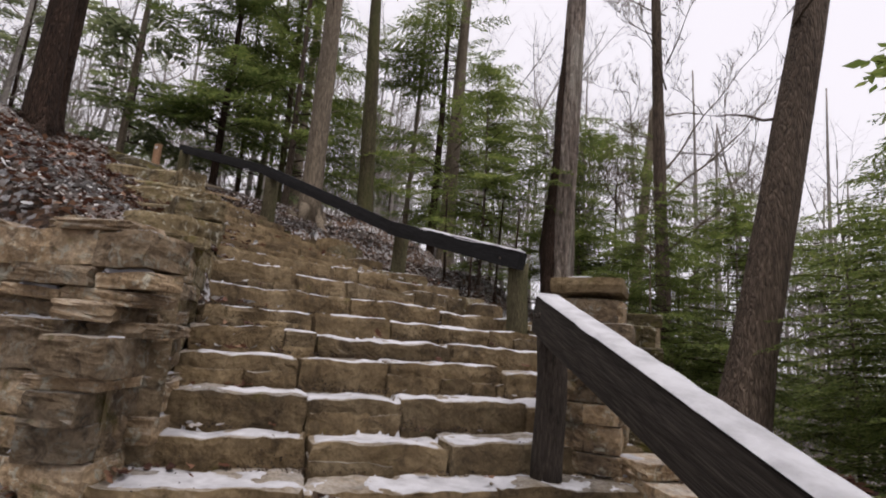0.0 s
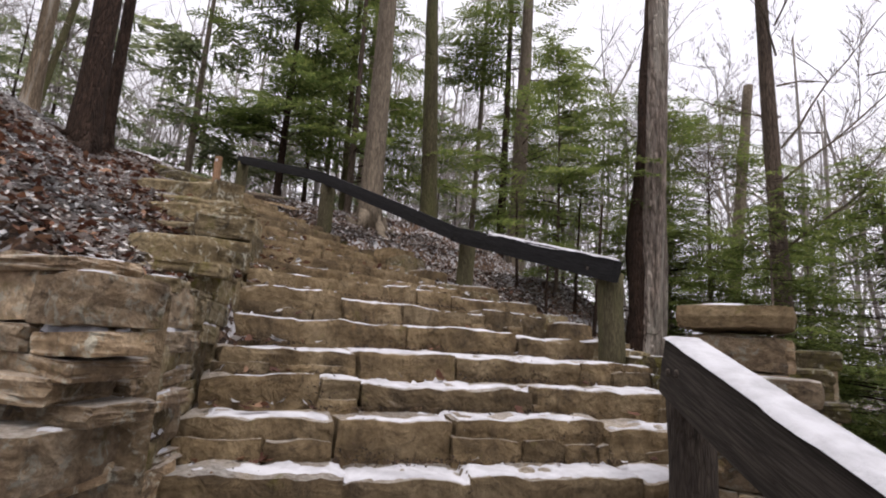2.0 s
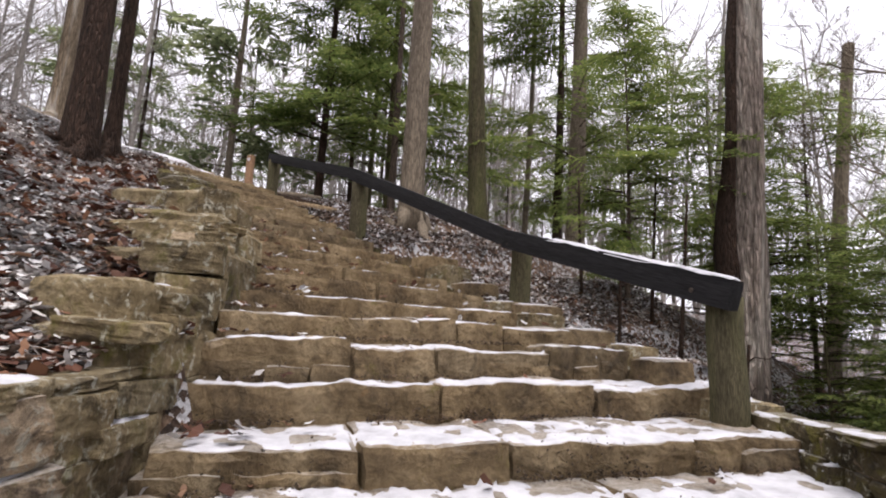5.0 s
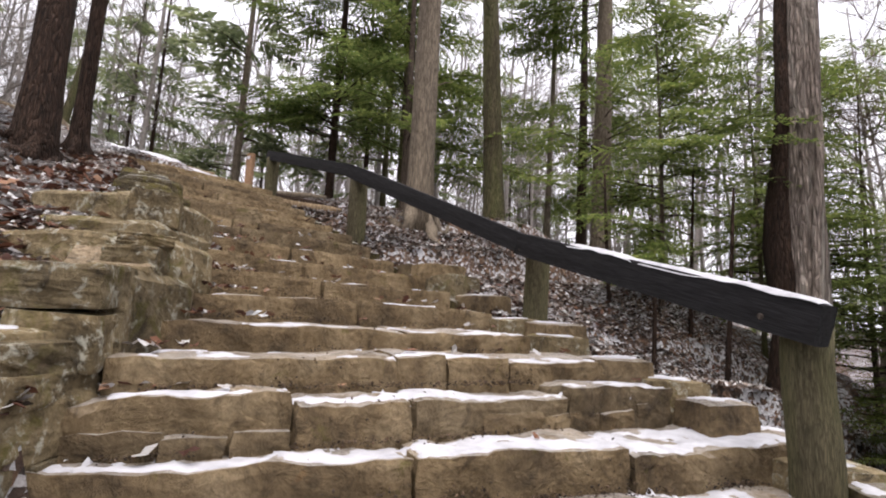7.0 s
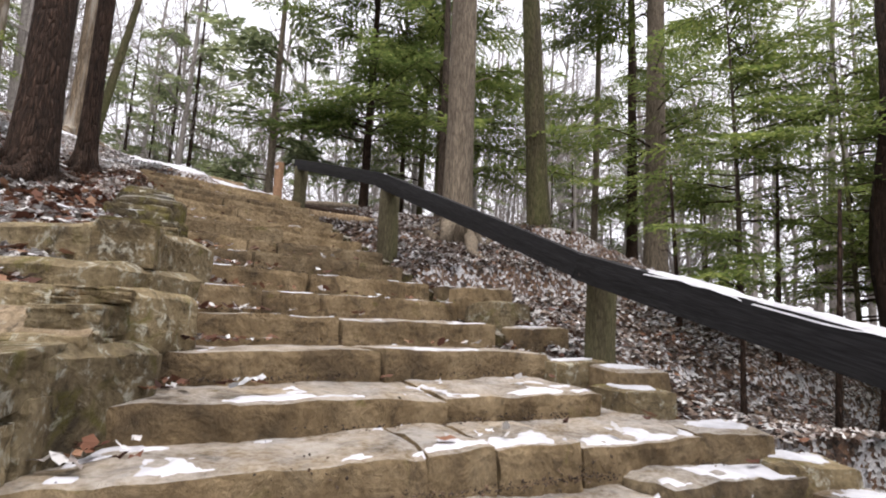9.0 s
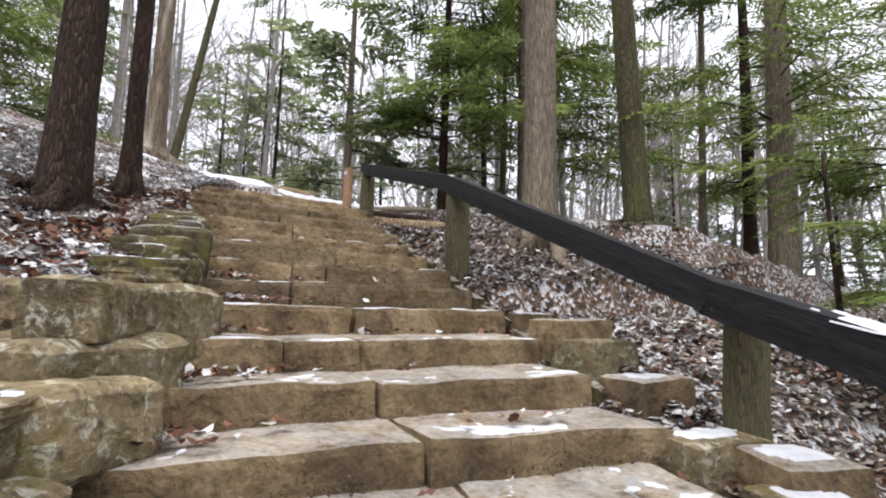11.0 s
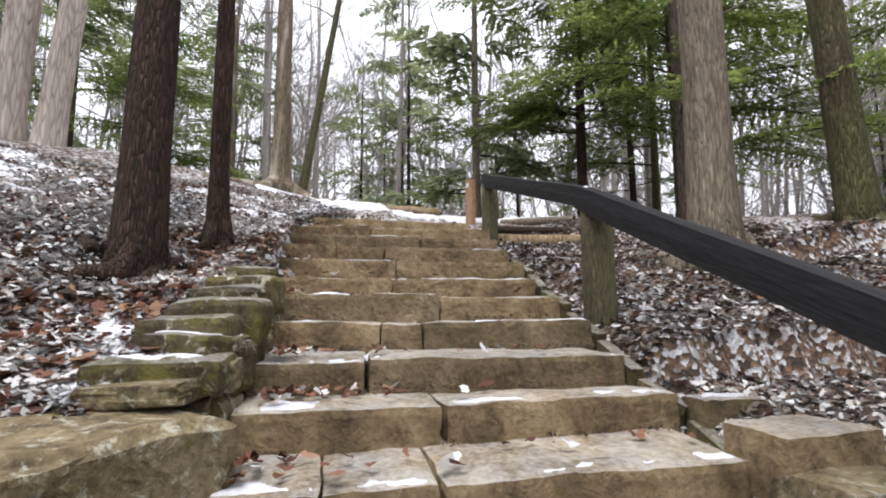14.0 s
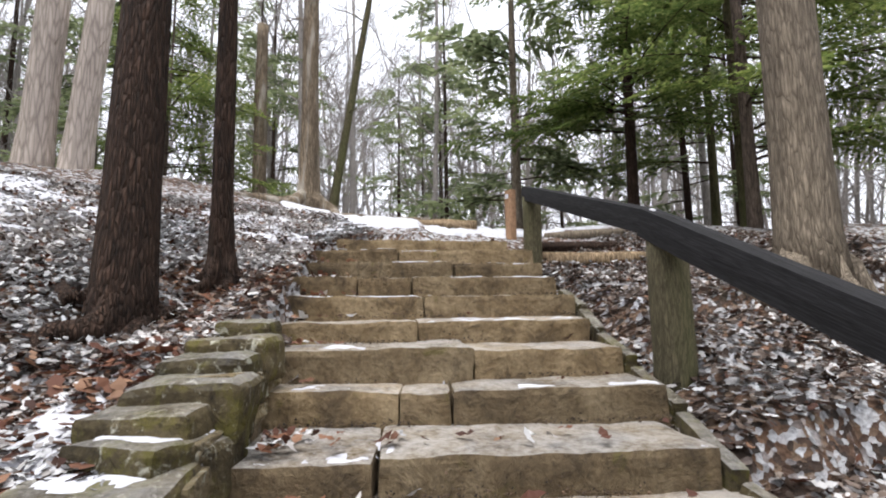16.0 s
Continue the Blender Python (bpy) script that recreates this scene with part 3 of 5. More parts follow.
# the top of the wall climbs in ledges: how far along it, and the height from there on
LEDGES = [(0.0, 2.34), (LW[4] + 0.05, 2.5), (LW[4] + 0.2, 2.7), (LW[5] + 0.02, 2.98), (LW[5] + 0.35, 3.2), (LW[6] + 0.12, 3.38), (LW[6] + 0.3, 3.58), (LW[7] + 0.6, 3.72), (LW[8] + 0.15, 3.86), (LW[8] + 0.55, 4.05)]


def left_top(u):
    z = [h for at, h in LEDGES if u >= at - 1e-6 or at == 0.0][-1]
    return z + 0.02 * math.sin(u * 9) + 0.012 * math.sin(u * 23)


snow_rnd = random.Random(9)
CORNER = 3
FRONT_PART, UPPER_PART = LEFT_WALL[:CORNER + 1], LEFT_WALL[CORNER:]
wall_left, spots = stone_wall("wall_left", FRONT_PART, left_base, left_top, "rough sandstone retaining wall with snow on its ledges", WALL_UNITS, 3,
                              courses=(0.06, 0.21), widths=(0.15, 0.65), proud=0.045)
for s in spots:
    snow_cushion(*s, snow_rnd)
wall_upper, spots = stone_wall("wall_upper", UPPER_PART, lambda u: left_base(u + LW[CORNER]), lambda u: left_top(u + LW[CORNER]),
                               "lichen-spotted wall of large sandstone blocks beside the steps", MOSS_UNITS, 8,
                               courses=(0.1, 0.27), widths=(0.22, 0.65), proud=0.014, moss_from=(0, 99))
for s in spots:
    snow_cushion(*s, snow_rnd)


# big blocks that carry each ledge of the wall back into the bank: front left corner, front right corner, top, height, depth
def ledge_block(fl, fr, top, h, deep, back, material, seed, rough=0.03):
    a, b = Vector((*fl, 0)), Vector((*fr, 0))
    along = (b - a).normalized()
    back = Vector((*back, 0)).normalized()
    c = (a + b) / 2 + back * deep / 2
    bm = rough_box((b - a).length, deep, h, (max(6, int((b - a).length / 0.06)), max(4, int(deep / 0.08)), max(5, int(h / 0.045))), rough, 3.2, seed, 0.2)
    me = bpy.data.meshes.new("wall_stone")
    bm.to_mesh(me)
    bm.free()
    me.materials.append(material)
    m = Matrix((along, back, Vector((0, 0, 1)))).transposed().to_4x4()
    m.translation = (c.x, c.y, top - h / 2)
    return me, m, c, along


for k, (fl, fr, top, h, deep, back) in enumerate([
        ((-2.2, 4.5), (-1.62, 4.62), 2.5, 0.3, 0.8, (-0.42, 0.91)), ((-2.28, 4.6), (-1.76, 4.74), 2.72, 0.26, 0.7, (-0.42, 0.91)),
        ((-2.95, 5.3), (-2.0, 5.46), 2.98, 0.5, 0.7, (-0.65, 0.76)), ((-3.15, 5.62), (-2.27, 5.74), 3.22, 0.34, 0.8, (-0.65, 0.76)),
        ((-3.4, 5.9), (-2.58, 6.02), 3.36, 0.5, 0.8, (-0.72, 0.69)), ((-3.75, 6.12), (-2.84, 6.22), 3.6, 0.5, 0.95, (-0.77, 0.64))]):
    me, m, c, along = ledge_block(fl, fr, top, h, deep, back, WALLMOSS, 31 + k * 2.3, 0.024)
    block = part_of("wall_stone", me, wall_upper)
    block.matrix_basis = m
    if k < 3:
        snow_cushion(c, along, (Vector(fr) - Vector(fl)).length * 0.8, deep * 0.8, top, bvh_of([block]), snow_rnd)


# ---- pillar and low wall at the foot ----
def pillar():
    a, b = Vector((1.13, 5.0, 0)), Vector((1.6, 4.89, 0))
    along = (b - a).normalized()
    back = Vector((-along.y, along.x, 0))
    mid = (a + b) / 2 + back * 0.27
    rot = math.degrees(math.atan2(along.y, along.x))
    p = thing("stone_pillar", (mid.x, mid.y, 0.95), "squat stone pillar with a flat snow-topped capstone", "pillar")
    rnd = random.Random(12)
    part_of("core", mesh_of("core", *tube([(0, 0, -0.2), (0, 0, 1.3)], [0.23, 0.21], 8), MORTAR), p)
    z = -0.1
    while z < 1.24:
        h = rnd.uniform(0.13, 0.22)
        h = min(h, 1.32 - z)
        wide = 0.5 - 0.05 * z
        for side in range(4):
            n = 1 if rnd.random() < 0.5 else 2
            for k in range(n):
                w = wide / n
                c = Matrix.Rotation(radians(side * 90 + rot), 4, "Z") @ Vector((-wide / 2 + w * (k + 0.5), -wide / 2 + 0.1 + rnd.uniform(-0.02, 0.02), z + h / 2))
                ob = part_of("pillar_stone", rnd.choice(WALL_UNITS), p)
                ob.matrix_basis = pose(c.x, c.y, c.z, 0, 0, rot + side * 90 + rnd.uniform(-2, 2)) @ Matrix.Diagonal((w, 0.24, h, 1))
        z += h + 0.008
    cap = part("capstone", rough_box(0.54, 0.56, 0.13, (6, 6, 2), 0.012, 3, 3.3, 0.3), STEP, p, "flat sandstone capstone")
    cap.matrix_basis = pose(0, 0, 1.385, 0, 0, rot)
    ledge = part("ledge_stone", rough_box(0.42, 0.34, 0.13, (7, 6, 3), 0.016, 3, 5.1, 0.2), WALL, p, "snow-dusted stone projecting from the pillar")
    ledge.matrix_basis = pose(0.06, -0.34, 1.03, 0, 0, rot)
    snow_cushion(Vector((mid.x + 0.08, mid.y - 0.35, 0)), along, 0.36, 0.28, 2.05, None, random.Random(4))
    snow_cushion(Vector((mid.x, mid.y, 0)), along, 0.5, 0.52, 2.405, None, random.Random(3))


pillar()
RIGHT_WALL = [(0.8, 7.75), (1.2, 6.9), (1.45, 6.1), (1.65, 5.5)]
_, RW = wall_line(RIGHT_WALL)
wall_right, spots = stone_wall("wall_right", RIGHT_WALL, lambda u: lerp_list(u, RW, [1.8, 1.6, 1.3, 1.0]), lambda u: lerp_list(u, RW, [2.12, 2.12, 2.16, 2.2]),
                               "low dark stone kerb wall with snow on top beside the steps", DARK_UNITS, 21, thick=0.4)
for s in spots:
    snow_cushion(*s, snow_rnd)
FOOT_WALL = [(1.55, 5.1), (1.9, 4.3), (2.3, 3.1), (2.6, 1.8)]
_, FW = wall_line(FOOT_WALL)
wall_foot, spots = stone_wall("wall_foot", FOOT_WALL, lambda u: lerp_list(u, FW, [0.7, 0.5, 0.2, -0.1]), lambda u: lerp_list(u, FW, [1.22, 1.0, 0.7, 0.4]),
                              "low rubble edging with snow beside the lower steps", WALL_UNITS, 25, thick=0.4)
for s in spots:
    snow_cushion(*s, snow_rnd)


def edge_stone(x, y, z, w, d, h, rot, seed):
    bm = rough_box(w, d, h, (7, 5, 3), 0.016, 4, seed, 0.12)
    me = bpy.data.meshes.new("edging_stone")
    bm.to_mesh(me)
    bm.free()
    me.materials.append(WALLMOSS if seed % 2 else STEP)
    ob = new("edging_stone", me)
    ob.matrix_basis = pose(x, y, z - h / 2, 0, 0, rot)
    return tagged(ob, "rough tan sandstone block edging the steps", "stone", "stones edging the steps")


for k, (x, y, z, w, d, h, rot) in enumerate([
        (-2.45, 9.35, 3.47, 0.55, 0.4, 0.34, 72), (-2.2, 9.22, 3.33, 0.5, 0.42, 0.34, 70), (-1.8, 9.15, 3.12, 0.5, 0.4, 0.36, 68),
        (-1.35, 8.78, 2.88, 0.55, 0.4, 0.36, 62), (-0.95, 8.75, 2.86, 0.45, 0.45, 0.36, 50), (-0.85, 8.45, 2.75, 0.42, 0.42, 0.4, 50),
        (-0.35, 8.15, 2.62, 0.5, 0.4, 0.36, 40), (0.05, 8.2, 2.5, 0.45, 0.4, 0.4, 30), (0.32, 8.0, 2.4, 0.4, 0.4, 0.4, 40), (0.85, 7.75, 2.15, 0.5, 0.45, 0.4, 40),
        (-2.95, 9.62, 3.5, 0.4, 0.25, 0.25, 65)]):
    made = edge_stone(x, y, z, w, d, h, rot, k)
    if k > 1:
        snow_cushion(Vector((x, y, 0)), Vector((math.cos(radians(rot)), math.sin(radians(rot)), 0)), w * 0.8, d * 0.7, z, bvh_of([made]), snow_rnd)


# mossy slabs stepping up the bank beside the stair
for k, (fl, fr, top, h, deep) in enumerate([
        ((-3.98, 6.46), (-3.86, 7.04), 3.78, 0.17, 0.5), ((-4.06, 6.62), (-3.92, 7.06), 3.62, 0.26, 0.5), ((-4.3, 6.74), (-4.0, 7.06), 3.88, 0.2, 0.4), ((-4.42, 6.72), (-4.2, 7.16), 3.97, 0.2, 0.4),
        ((-4.52, 6.82), (-4.38, 7.36), 4.07, 0.34, 0.4), ((-4.36, 6.98), (-4.2, 7.26), 3.84, 0.3, 0.4), ((-4.8, 6.98), (-4.62, 7.42), 4.16, 0.3, 0.4), ((-5.02, 7.12), (-4.84, 7.56), 4.24, 0.28, 0.4),
        ((-5.3, 7.3), (-5.16, 7.62), 4.32, 0.24, 0.3)]):
    me, m, c, along = ledge_block(fl, fr, top, h, deep, (-0.85, 0.53), EDGEMOSS, 51 + k * 1.9, 0.026)
    slab = new("edging_stone", me)
    slab.matrix_basis = m
    tagged(slab, "flat mossy sandstone slab set in the bank beside the steps", "stone", "stones edging the steps")
    if k in (0, 2):
        snow_cushion(c, along, 0.45, 0.3, top, bvh_of([slab]), snow_rnd)


# ---- timber handrails ----
def beam(a, b, wide, deep, material, parent, name, seed, label=""):
    """A sawn timber whose top runs from a to b."""
    a, b = Vector(a), Vector(b)
    long = (b - a).length
    bm = rough_box(long, wide, deep, (max(4, int(long / 0.3)), 2, 2), 0.004, 2.0, seed, 0.16)
    ob = part(name, bm, material, parent, label)
    way = (b - a).normalized()
    side = Vector((0, 0, 1)).cross(way).normalized()
    up = way.cross(side)
    m = Matrix((way, side, up)).transposed().to_4x4()
    c = (a + b) / 2 - up * deep / 2
    ob.matrix_basis = Matrix.Translation(c - parent.location) @ m
    return ob, m, c


def rail_snow(a, b, wide, amount, seed, fade=0.0):
    """Snow along a timber's top, thinning out to bare wood."""
    a, b = Vector(a), Vector(b)
    long = (b - a).length
    way = (b - a).normalized()
    side = Vector((0, 0, 1)).cross(way).normalized()
    up = way.cross(side)
    nu, nv = int(long / 0.03), 7
    verts, faces, keep = [], [], []
    for k in range(nu + 1):
        for j in range(nv + 1):
            s, c = k / nu * long, j / nv - 0.5
            h = amount + 0.55 * noise.noise(Vector((s * 1.3, c * 0.6, seed))) + 0.4 * noise.noise(Vector((s * 6, c * 2.5, seed))) - 0.3 * (2 * c) ** 4 - (1.2 * max(0.0, s - long + fade) / fade if fade else 0.0)
            keep.append(h > -0.05)
            verts.append(a + way * s + side * (c * wide * 0.99) + up * (0.002 + min(max(h * 0.05, -0.015), 0.014)))
    for k in range(nu):
        for j in range(nv):
            s = k * (nv + 1) + j
            q = (s, s + 1, s + nv + 2, s + nv + 1)
            if any(keep[i] for i in q):
                faces.append(q)
    if faces:
        tagged(new("snow_patch", mesh_of("snow_patch", sink_rim(verts, faces, 0.015), faces, SNOW, True)), "strip of snow along the top of a handrail", "snow", "snow on the rails", "stuff")


def round_post(parent, x, y, z0, z1, r, material, seed, label=""):
    n = 7
    v, f = tube([(0.01 * math.sin(k + seed), 0.01 * math.cos(k * 1.3 + seed), z0 + (z1 - z0) * k / (n - 1)) for k in range(n)], [r * (1.04 - 0.06 * k / n) for k in range(n)], 18, 0.05, seed)
    ob = part_of("post", mesh_of("post", v, f, material, True), parent, label)
    ob.location = Vector((x, y, 0)) - parent.location
    return ob


def bolt(parent, p, way):
    v, f = tube([Vector((0, 0, 0)), Vector(way) * 0.012], [0.018, 0.015], 8)
    ob = part_of("bolt", mesh_of("bolt", v, f, POSTDARK), parent, "dark iron bolt head")
    ob.location = Vector(p) - parent.location


def upper_rail():
    r = thing("wooden_handrail", (-1.28, 8.87, 2.8), "dark-stained heavy timber handrail on weathered wooden posts", "handrail")
    knots = [(0.83, 7.24, 3.0), (-1.3, 8.89, 3.73), (-4.28, 10.03, 5.05), (-7.24, 11.24, 5.98)]
    for k, (a, b) in enumerate(zip(knots, knots[1:])):
        way = (Vector(b) - Vector(a)).normalized() * 0.03
        beam(Vector(a) - way, Vector(b) + way, 0.15, (0.225, 0.21, 0.19)[k], RAIL, r, "rail", 3 + k)
        rail_snow(a, b, 0.15, (0.3, -0.4, -0.9)[k], k * 5, 1.0 if k == 0 else 0.0)
    for k, (x, y, z0, z1) in enumerate([(0.78, 7.47, 1.8, 2.9), (-1.2, 9.06, 2.55, 3.56), (-4.2, 10.07, 3.6, 4.85), (-7.18, 11.26, 4.4, 5.82)]):
        round_post(r, x, y, z0, z1, (0.125, 0.12, 0.135, 0.12)[k], POST, k * 2.3, "greenish weathered wooden post")
    for x, y, z in ((0.55, 7.33, 2.93), (0.45, 7.41, 2.8), (-1.3, 8.82, 3.55), (-1.3, 8.82, 3.62)):
        bolt(r, (x, y, z), (-0.4, -0.9, 0))


def lower_rail():
    r = thing("wooden_handrail", (1.12, 4.75, 1.2), "dark timber handrail with a snow-covered flat top", "handrail")
    a, b = (1.08, 4.55, 2.2), (2.05, 1.75, 1.25)
    beam(a, b, 0.17, 0.26, RAILWORN, r, "rail", 8)
    rail_snow(a, b, 0.17, 0.5, 31)
    round_post(r, 1.13, 4.72, 0.95, 2.05, 0.1, POSTDARK, 4.4, "dark round wooden post")
    round_post(r, 2.0, 1.95, 0.1, 1.2, 0.1, POSTDARK, 7.4, "dark round wooden post")
    for k in (0.06, 0.14):
        bolt(r, (1.0 + k * 0.3, 4.5 - k, 2.05), (-1, -0.2, 0))


upper_rail()
lower_rail()


def stake():
    x, y = -8.38, 11.78
    z = ground_z(x, y)
    s = thing("wooden_stake", (x, y, z), "short orange-brown wooden trail marker stake", "stake")
    bm = rough_box(0.16, 0.12, 0.95, (2, 2, 5), 0.006, 3, 2.2, 0.2)
    part("post", bm, STAKEWOOD, s).location = (0, 0, 0.31)
    part("marker_plate", rough_box(0.07, 0.012, 0.07, (2, 1, 2), 0.001, 3, 2.9, 0.2), SNOW, s, "small white marker plate").location = (0.0, -0.065, 0.67)


stake()


# ---- trees ----
def trunk_line(x, y, h, lean, bend, seed, z0=None):
    z = ground_z(x, y) - 0.25 if z0 is None else z0
    n = 16
    pts = []
    for k in range(n):
        t = (k / (n - 1)) ** 1.25
        pts.append((lean[0] * t * h + bend * math.sin(t * 3 + seed) * 0.5, lean[1] * t * h + bend * math.cos(t * 2.3 + seed) * 0.5, t * h - 0.25))
    ox, oy = pts[0][0], pts[0][1]
    return [(a - ox, b - oy, c) for a, b, c in pts], z + 0.25


def trunk_radii(pts, r, h, flare=0.6, top=0.25):
    return [r * ((1 - (1 - top) * max(p[2], 0) / h) + flare * math.exp(-max(p[2] + 0.1, 0) / 0.28)) for p in pts]


def spray_arrays(rnd, start, az, length, droop, leaf=0.1, density=1.0):
    """One drooping hemlock bough: limb points and its flat needle sprays, as leaf quads."""
    n = 7
    pts = []
    for k in range(n):
        t = k / (n - 1)
        pts.append(start + Vector((math.cos(az) * length * t, math.sin(az) * length * t, length * (0.16 * t - droop * t * t))))
    quads = []
    side = Vector((-math.sin(az), math.cos(az), 0))
    fwd = Vector((math.cos(az), math.sin(az), 0))
    m = int(length / 0.11 * density)
    for k in range(m):
        t = 0.18 + 0.82 * (k + rnd.random()) / m
        f = t * (n - 1)
        i = min(int(f), n - 2)
        p = pts[i].lerp(pts[i + 1], f - i)
        for s in (-1, 1):
            tw = (0.2 + 0.55 * length / 2.4 * (1 - t) ** 0.8) * rnd.uniform(0.6, 1.25)
            way = (side * s * rnd.uniform(0.7, 1.0) + fwd * rnd.uniform(0.35, 0.85) + Vector((0, 0, rnd.uniform(-0.35, 0.08)))).normalized()
            q = max(2, int(tw / (leaf * 0.45)))
            for j in range(q):
                c = p + way * (tw * (j + 0.6) / q) + Vector((rnd.uniform(-0.02, 0.02), rnd.uniform(-0.02, 0.02), -0.05 * (j / q) ** 2 + rnd.uniform(-0.02, 0.02)))
                l = leaf * rnd.uniform(0.7, 1.3)
                d2 = (way + Vector((rnd.uniform(-0.6, 0.6), rnd.uniform(-0.6, 0.6), rnd.uniform(-0.3, 0.2)))).normalized()
                w2 = d2.cross(Vector((rnd.uniform(-0.4, 0.4), rnd.uniform(-0.4, 0.4), 1))).normalized() * l * rnd.uniform(0.2, 0.35)
                quads.append((c - d2 * l * 0.5, c + w2, c + d2 * l * 0.55, c - w2))
    return pts, quads


def hemlock_meshes(seed, h, low, reach, boughs, leaf=0.1, density=1.0, material=HEMLOCK, sparse_low=False):
    """Limbs and needles of one hemlock, its foot at the origin."""
    rnd = random.Random(seed)
    lv, lf, qv, qf = [], [], [], []
    for k in range(boughs):
        t = (k + rnd.random()) / boughs
        z = low + (h - low) * t ** 1.1
        length = reach * (1 - 0.72 * t ** 1.5) * rnd.choice((0.45, 0.7, 0.9, 1.0, 1.25)) * rnd.uniform(0.8, 1.1) + 0.25
        if sparse_low and t < 0.15:
            length *= 0.7
        az = rnd.uniform(0, 6.283)
        if noise.noise(Vector((math.cos(az) * 1.1 + seed, math.sin(az) * 1.1, z * 0.45))) < 0.02:
            continue
        pts, quads = spray_arrays(rnd, Vector((0, 0, z)), az, length, rnd.uniform(0.12, 0.42), leaf, density)
        v, f = tube(pts, [0.004 + 0.014 * length / 2.5 * (1 - j / 6.5) for j in range(7)], 4)
        o = len(lv)
        lv += v
        lf += [tuple(i + o for i in face) for face in f]
        for q in quads:
            o = len(qv)
            qv += q
            qf.append((o, o + 1, o + 2, o + 3))
    return mesh_of("bough_frame", lv, lf, BARK_DARK), mesh_of("crown", qv, qf, material)


HEM_A = hemlock_meshes(11, 20, 2.2, 4.0, 125, 0.09, 1.2)
HEM_B = hemlock_meshes(12, 16, 1.0, 3.9, 125, 0.09, 1.2)
HEM_C = hemlock_meshes(13, 8, 0.3, 2.6, 190, 0.075, 1.15)
HEM_S = hemlock_meshes(17, 17, 2.2, 3.5, 135, 0.085, 1.1)
HEM_D = hemlock_meshes(14, 19, 2.4, 3.2, 330, 0.095, 1.1, HEMLOCK_DARK)
FAR_A = hemlock_meshes(15, 19, 1.5, 3.8, 100, 0.22, 0.7, HEMLOCK_HAZE)
FAR_B = hemlock_meshes(16, 13, 0.8, 3.6, 100, 0.22, 0.7, HEMLOCK_HAZE)


def tree(x, y, r, h, lean, bend, seed, bark, label, crown=None, spin=0, segs=26, flare=0.6, top=0.3, ridge=0.05, z0=None, grow=1.0, lift=0.0):
    pts, z = trunk_line(x, y, h, lean, bend, seed, z0)
    t = thing("tree", (x, y, z), label, "tree", "trees of the wood")
    v, f = tube(pts, trunk_radii(pts, r, h, flare, top), segs, 0.12, seed, ridge, 11)
    part_of("trunk", mesh_of("trunk", v, f, bark, True), t)
    if crown:
        tilt = Matrix(((1, 0, lean[0], 0), (0, 1, lean[1], 0), (0, 0, 1, 0), (0, 0, 0, 1)))
        for me, name in zip(crown, ("bough_frame", "crown")):
            ob = tagged(part_of(name, me, t, "drooping feathery green needles" if name == "crown" else ""), kind="stuff")
            ob.matrix_basis = Matrix.Translation((0, 0, lift)) @ tilt @ pose(0, 0, 0, 0, 0, spin) @ Matrix.Diagonal((grow, grow, grow, 1))
    return t


def root(t, az, length, r, seed, bark):
    """One surface root, following the ground away from the trunk."""
    pts = []
    base = t.location
    for k in range(8):
        d = 0.05 + length * k / 7
        x, y = d * math.cos(az + 0.25 * math.sin(k + seed)), d * math.sin(az + 0.25 * math.sin(k + seed))
        g = ground_z(base.x + x, base.y + y) - base.z
        pts.append((x, y, g + r * (0.8 - 1.3 * k / 7) + 0.22 * math.exp(-k * 1.1)))
    v, f = tube(pts, [r * (1.25 - k / 7) + 0.008 for k in range(8)], 9, 0.2, seed)
    part_of("root", mesh_of("root", v, f, bark, True), t)


def stub(t, z, az, length, r, bark, lean=(0, 0)):
    """A dead broken branch on a trunk."""
    d = Vector((math.cos(az), math.sin(az), 0.25))
    p = Vector((lean[0] * z, lean[1] * z, z))
    v, f = tube([p + d * length * k / 4 + Vector((0, 0, 0.03 * math.sin(k * 2 + az))) for k in range(5)], [r * (1 - 0.17 * k) for k in range(5)], 6, 0.2, az)
    part_of("branch_stub", mesh_of("branch_stub", v, f, bark, True), t)


def twig_mesh(seed, start, end, depth, spread, first, bark, thick=0.05):
    """Bare boughs and twigs, branching at random from along a stem."""
    rnd = random.Random(seed)
    verts, faces = [], []

    def grow_twig(p, way, length, r, level):
        n = 5
        pts = [p]
        d = way.copy()
        for k in range(n):
            d = (d + Vector((rnd.uniform(-0.22, 0.22), rnd.uniform(-0.22, 0.22), rnd.uniform(-0.08, 0.2)))).normalized()
            pts.append(pts[-1] + d * length / n)
        v, f = tube(pts, [r * (1 - 0.75 * k / n) for k in range(n + 1)], 5 if level == 0 else 3)
        o = len(verts)
        verts.extend(v)
        faces.extend(tuple(i + o for i in face) for face in f)
        if level < depth:
            for k in range(rnd.randint(3, 5)):
                i = rnd.randint(1, n)
                d2 = (d + Vector((rnd.uniform(-1, 1), rnd.uniform(-1, 1), rnd.uniform(-0.3, 0.7))) * spread).normalized()
                grow_twig(pts[i], d2, length * rnd.uniform(0.4, 0.65), max(r * 0.45, 0.004), level + 1)

    for k in range(first):
        t = k / max(first - 1, 1)
        a = rnd.uniform(0, 6.283)
        grow_twig(Vector((0, 0, start + (end - start) * t)), Vector((math.cos(a), math.sin(a), rnd.uniform(0.25, 0.9))).normalized(), rnd.uniform(1.6, 3.4) * (1 - 0.45 * t), thick * (1 - 0.5 * t), 0)
    return mesh_of("bough_frame", verts, faces, bark)


TWIG_A = twig_mesh(31, 3, 14, 4, 0.95, 8, BARK_HAZE)
